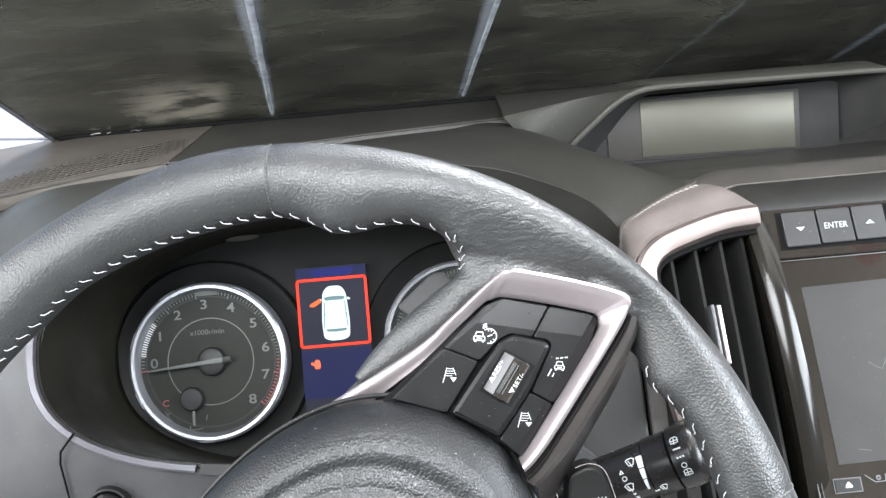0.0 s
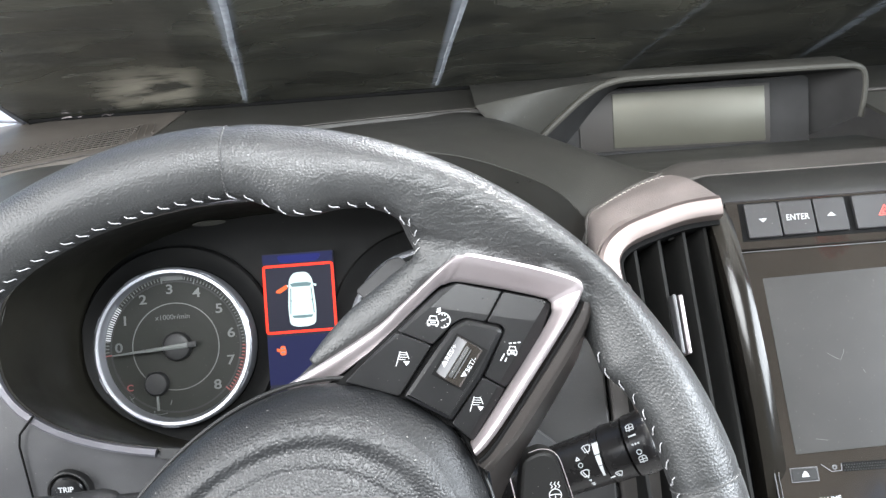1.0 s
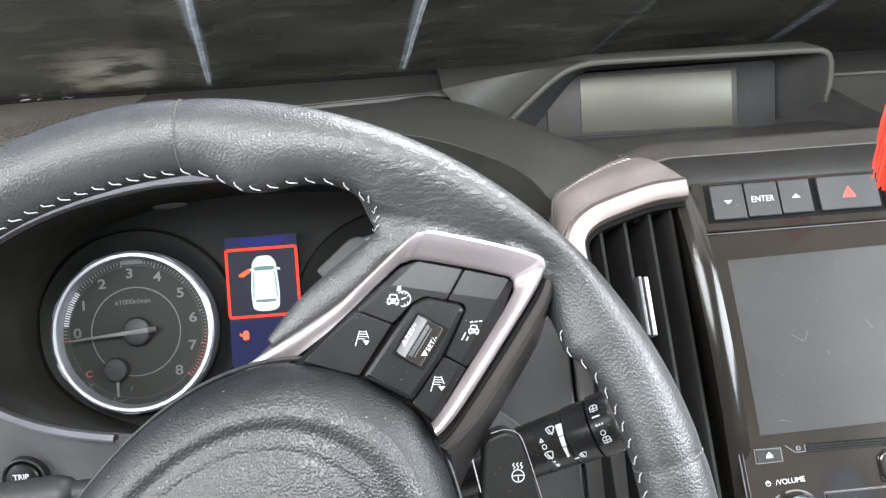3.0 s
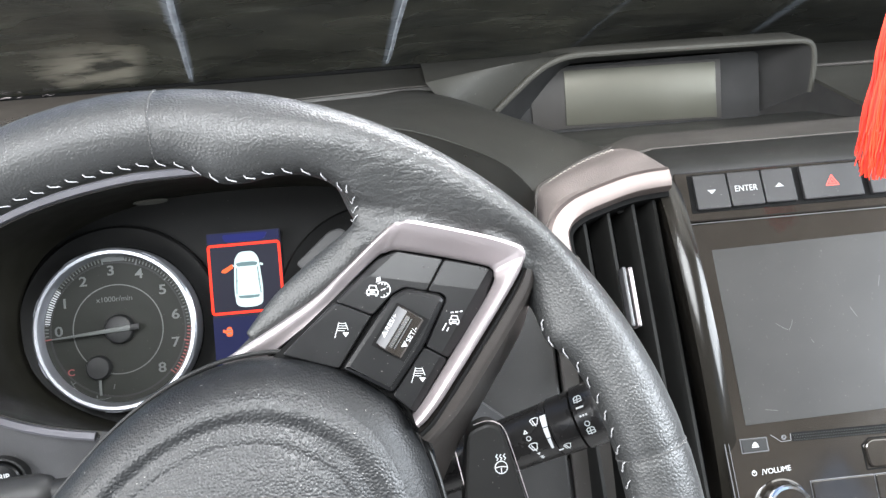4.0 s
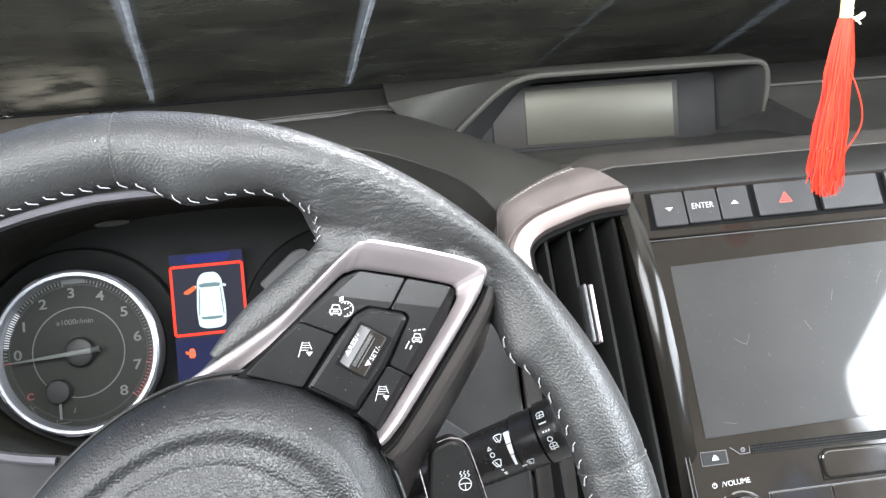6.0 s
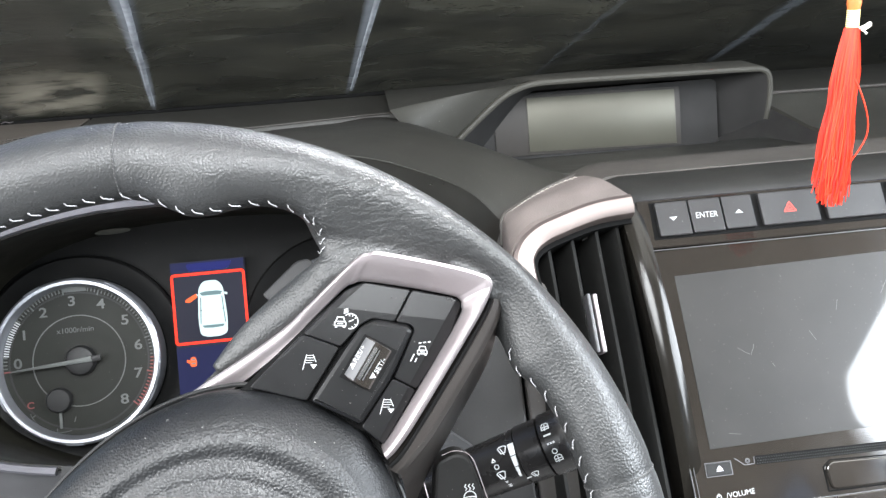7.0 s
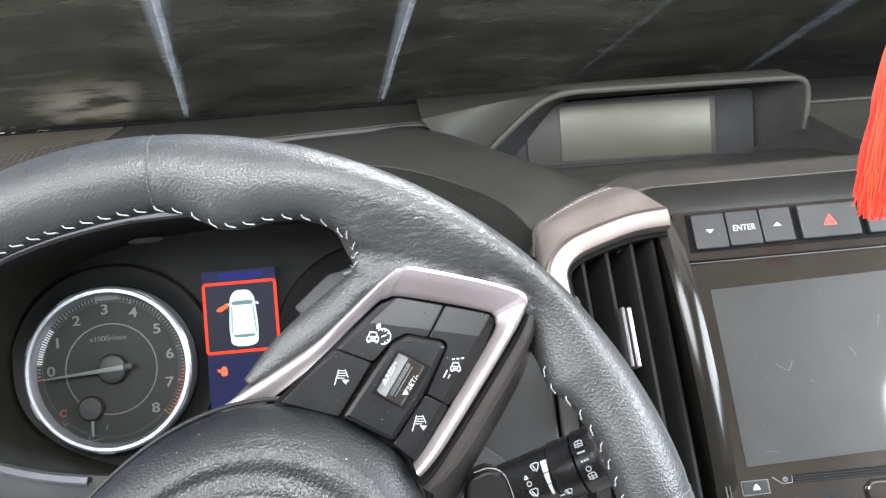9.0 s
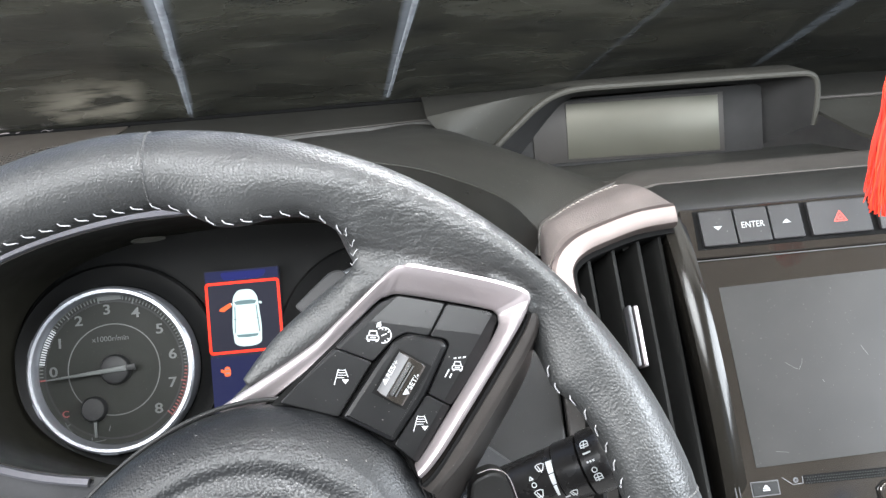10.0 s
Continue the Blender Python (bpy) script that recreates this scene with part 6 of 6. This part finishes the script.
    for name, outline, h in SPOKE_BUTTONS:
        bm = bmesh.new()
        slab(bm, rounded(grow(outline, 0.00045), 0.0014, 3), -0.0290, h, 0.0005)
        for (x0, y0), (x1, y1), inset, slope in SHOULDERS:
            way = Vector((y0 - y1, x1 - x0, 0)).normalized()
            at = Vector((x0, y0, 0)) - way * inset
            bmesh.ops.bisect_plane(bm, geom=bm.verts[:] + bm.edges[:] + bm.faces[:], plane_co=at, plane_no=way)
            for v in bm.verts:
                over = (Vector((v.co.x, v.co.y, 0)) - at).dot(way)
                if over > 1e-6 and v.co.z > -0.0285:
                    v.co.z -= slope * over
        bm.transform(m)
        made[name] = part(name, bm, BUTTON, wheel, "soft black spoke button with a white symbol" if detailed else "soft black spoke button", smooth=False)
    bm = bmesh.new()
    slab(bm, rounded(grow([(0.0901, 0.1132), (0.1037, 0.1094), (0.1053, 0.1068), (0.0952, 0.0892), (0.0813, 0.0717), (0.0620, 0.0834), (0.0776, 0.1031), (0.0846, 0.1108)], -0.0002), 0.002, 4), -0.0290, -0.0195, 0.0020)
    bm.transform(m)
    block = part("centre_block", bm, BUTTON, wheel, "raised black block round the roller")
    bm = bmesh.new()
    slab(bm, [(0.0862, 0.1077), (0.0982, 0.0998), (0.0868, 0.0842), (0.0747, 0.0919)], -0.0200, -0.0191)
    bm.transform(m)
    part("roller_slot", bm, GAP_BLACK, block)
    axis = m @ pose(0.0865, 0.0960, -0.0240, 0, 0, 54.4)
    bm = bmesh.new()
    lathe(bm, [(0.0071, -0.0090), (0.0075, -0.0086), (0.0075, 0.0086), (0.0071, 0.0090)], 36, axis @ pose(0, 0, 0, 0, 90, 0))
    roller = part("roller", bm, PIANO, block, "gloss black thumb roller")
    bm = bmesh.new()
    sheet(bm, [[axis @ Vector((x, 0.00758 * math.sin(radians(a)), 0.00758 * math.cos(radians(a)))) for x in (-0.0084, 0.0084)] for a in range(14, 74, 5)])
    thicken(bm, 0.0002)
    part("roller_plate", bm, TRIM_DARK, block, "satin grey half of the roller")
    for a, w, mat in ((3, 0.0016, CHROME), (-9, 0.0004, TRIM_DARK)):
        bm = bmesh.new()
        strokes(bm, [[(-0.0066, 0), (0.0066, 0)]], w, 0, 0.0005, axis @ pose(0, 0, 0, -a, 0, 0) @ pose(0, 0, 0.0075))
        part("roller_grip", bm, mat, block, "bright grip bar on the roller")
    return made, roller, axis


spoke_keys, roller, axis = spoke(Matrix(), True)
spoke(MIRROR, False)
# the cover is drawn tight over rim, web and strip
cover = rim.modifiers.new("cover", "REMESH")
cover.mode, cover.voxel_size, cover.use_smooth_shade = "VOXEL", 0.0011, True
ease = rim.modifiers.new("ease", "SMOOTH")
ease.factor, ease.iterations = 0.5, 12
lettering("word", "\u25b2RES/+", 0.0032, axis @ pose(0, 0, 0, -40, 0, 0) @ pose(0, 0, 0.0078), PRINT, wheel, 0.95)
lettering("word", "\u25bcSET/-", 0.0032, axis @ pose(0, 0, 0, 34, 0, 0) @ pose(0, 0, 0.0078), PRINT, wheel, 0.95)


def distance_icon(bm, u, v, h):
    m = pose(u, v, h, 0, 0, -6) @ Matrix.Diagonal((0.74, 0.74, 1, 1))
    strokes(bm, [[(-0.0040, -0.0040), (-0.0020, 0.0040)], [(0.0014, 0.0040), (0.0030, 0.0002)]], 0.00042, 0, 0.0002, m)
    strokes(bm, [[(-0.0019, 0.0036), (0.0014, 0.0036)], [(-0.0021, 0.0023), (0.0016, 0.0023)], [(-0.0023, 0.0010), (0.0020, 0.0010)], [(-0.0026, -0.0003), (0.0010, -0.0003)]], 0.00030, 0, 0.0002, m)
    patch2d(bm, [(0.0000, -0.0012), (0.0036, -0.0012), (0.0018, -0.0036)], 0, 0.0002, m)


def car_icon(bm, m, s):
    strokes(bm, [[(-0.80 * s, 0.10 * s), (-0.55 * s, 0.95 * s), (0.55 * s, 0.95 * s), (0.80 * s, 0.10 * s)],
                 [(-1.0 * s, -0.60 * s), (-1.0 * s, 0.0), (-0.80 * s, 0.15 * s), (0.80 * s, 0.15 * s), (1.0 * s, 0.0), (1.0 * s, -0.60 * s), (-1.0 * s, -0.60 * s)],
                 [(-0.45 * s, -0.22 * s), (0.45 * s, -0.22 * s)]], 0.20 * s, 0, 0.0002, m)
    for k in (-0.72, 0.72):
        patch2d(bm, [((k - 0.2) * s, -0.95 * s), ((k + 0.2) * s, -0.95 * s), ((k + 0.2) * s, -0.5 * s), ((k - 0.2) * s, -0.5 * s)], 0, 0.0002, m)


bm = bmesh.new()
distance_icon(bm, 0.0636, 0.0985, -0.0232)
bm.transform(SPOKE_LIFT)
part("symbol", bm, PRINT, spoke_keys["distance_button"], "white following-distance symbol")
bm = bmesh.new()
distance_icon(bm, 0.0924, 0.0780, -0.0225)
bm.transform(SPOKE_LIFT)
part("symbol", bm, PRINT, spoke_keys["lower_button"], "white following-distance symbol")
bm = bmesh.new()
m = pose(0.0785, 0.1138, -0.0232, 0, 0, -8)
car_icon(bm, pose(0.0768, 0.1130, -0.0232, 0, 0, -8), 0.0022)
strokes(bm, [circle(0.0024, -0.0004, 0.0030, 18, -100, 130), [(0.0018, -0.0006), (0.0036, 0.0002)]] + [[(0.0024 + 0.0021 * math.cos(radians(a)), -0.0004 + 0.0021 * math.sin(radians(a))), (0.0024 + 0.0029 * math.cos(radians(a)), -0.0004 + 0.0029 * math.sin(radians(a)))] for a in (-70, -35, 35, 70, 100)], 0.00042, 0, 0.0002, m)
patch2d(bm, [(-0.0004, 0.0024), (0.0014, 0.0030), (0.0012, 0.0048), (-0.0002, 0.0042)], 0, 0.0002, m)
bm.transform(SPOKE_LIFT)
part("symbol", bm, PRINT, spoke_keys["cruise_button"], "white cruise control symbol")
bm = bmesh.new()
m = pose(0.1077, 0.0983, -0.0232, 0, 0, -8)
car_icon(bm, m @ pose(0.0005, 0.0002, 0), 0.0019)
strokes(bm, [[(-0.0040, -0.0040), (-0.0027, -0.0012)], [(-0.0022, -0.0042), (-0.0016, -0.0028)], [(-0.0010, 0.0032), (-0.0001, 0.0034)], [(0.0008, 0.0035), (0.0017, 0.0037)], [(0.0026, 0.0038), (0.0035, 0.0040)]], 0.00050, 0, 0.0002, m)
bm.transform(SPOKE_LIFT)
part("symbol", bm, PRINT, spoke_keys["lane_button"], "white lane-keeping symbol")

# lower spoke with the heating switch
bm = bmesh.new()
slab(bm, rounded([(0.1100, 0.0500), (0.1191, 0.0532), (0.1245, 0.0508), (0.1275, 0.0415), (0.1400, -0.0100), (0.118, -0.060), (0.090, -0.055), (0.1050, 0.0100)], 0.004), -0.062, -0.043, 0.0015)
heat = part("heating_switch", bm, SWITCH_BLACK, wheel, "satin black heated-wheel switch panel")
bm = bmesh.new()
sweep(bm, [Vector(p) for p in spline([(0.1130, 0.0528, -0.0428), (0.1192, 0.0540, -0.0428), (0.1250, 0.0512, -0.0428), (0.1283, 0.0415, -0.0428), (0.1345, 0.0150, -0.0428), (0.1400, -0.0100, -0.0428)], 30)], oval(0.0004, 0.0007, 6), normals=[(0, 0, 1)])
sweep(bm, [Vector((0.1040, 0.045, -0.050)), Vector((0.1085, 0.020, -0.046)), Vector((0.1120, 0.0, -0.044))], oval(0.0006, 0.0006, 6), normals=[(0, 0, 1)])
part("chrome_line", bm, SILVER, heat, "thin bright edge line")
bm = bmesh.new()
m = pose(0.1232, 0.0352, -0.0430) @ Matrix.Diagonal((0.72, 0.72, 1, 1))
strokes(bm, [circle(0, -0.0016, 0.0036, 20), [(-0.0036, -0.0016), (-0.0010, -0.0012), (0.0010, -0.0012), (0.0036, -0.0016)], [(0, -0.0020), (0, -0.0050)]] + [[(x, 0.0026), (x + 0.0008, 0.0036), (x - 0.0004, 0.0048), (x + 0.0004, 0.0060)] for x in (-0.0022, 0.0, 0.0022)], 0.00055, 0, 0.0002, m)
part("symbol", bm, PRINT, heat, "white heated-wheel symbol")

for m in (Matrix(), MIRROR):
    bm = bmesh.new()
    slab(bm, rounded([(0.0405, 0.1272), (0.0570, 0.1410), (0.0625, 0.1418), (0.0780, 0.1250), (0.0600, 0.1080)], 0.002), -0.079, -0.075, 0.0008)
    bm.transform(m)
    part("shift_paddle", bm, GREY_BUTTON, wheel, "grey plastic shift paddle")

# airbag cover: a wide rounded cushion with a sunk line


def cushion(deg, f, h):
    c, s = math.cos(radians(deg)), math.sin(radians(deg))
    a = 0.1065 * f * math.copysign(abs(c) ** 0.88, c)
    a *= 1 + 0.27 * min(0.0, s)
    b = (0.0808 if s > 0 else 0.086) * f * math.copysign(abs(s) ** 0.88, s) - 0.012
    t = radians(WHEEL_TURN)
    return Vector((a * math.cos(t) - b * math.sin(t), a * math.sin(t) + b * math.cos(t), h))


bm = bmesh.new()
sheet(bm, [[cushion(a, f, h) for a in range(0, 360, 3)] for f, h in ((0.93, -0.055), (0.985, -0.032), (1.0, -0.022), (0.995, -0.016), (0.975, -0.0115), (0.94, -0.008), (0.90, -0.0052), (0.885, -0.0045))], closed=True)
part("airbag_edge", bm, SMOOTH_PAD, wheel, "smooth dusty edge of the airbag cover")
bm = bmesh.new()
rows = [[cushion(a, f, h) for a in range(0, 360, 3)] for f, h in ((0.886, -0.0046), (0.865, -0.0031), (0.84, -0.0022), (0.82, -0.0018), (0.80, -0.0021), (0.785, -0.0026), (0.77, -0.0028), (0.755, -0.0025), (0.738, -0.0019), (0.72, -0.0015), (0.705, -0.0013), (0.698, -0.0014), (0.692, -0.0013), (0.684, -0.0010), (0.66, -0.0002), (0.5, 0.0030), (0.3, 0.0050), (0.1, 0.006))]
sheet(bm, rows, closed=True)
bm.faces.new([bm.verts.new(p) for p in rows[-1]])
part("airbag_cover", bm, PAD, wheel, "grained black airbag cover")
bm = bmesh.new()
sweep(bm, [cushion(a, 1.012, -0.0275) for a in range(0, 360, 4)], oval(0.002, 0.003, 8), normals=[(0, 0, 1)], closed=True)
part("cover_gap", bm, MATTE_BLACK, wheel, "gloss black joint round the cover")
bm = bmesh.new()
lathe(bm, [(0.030, -0.12), (0.050, -0.075), (0.068, -0.060), (0.066, -0.040), (0.0, -0.040)], 40)
part("hub", bm, MATTE_BLACK, wheel)
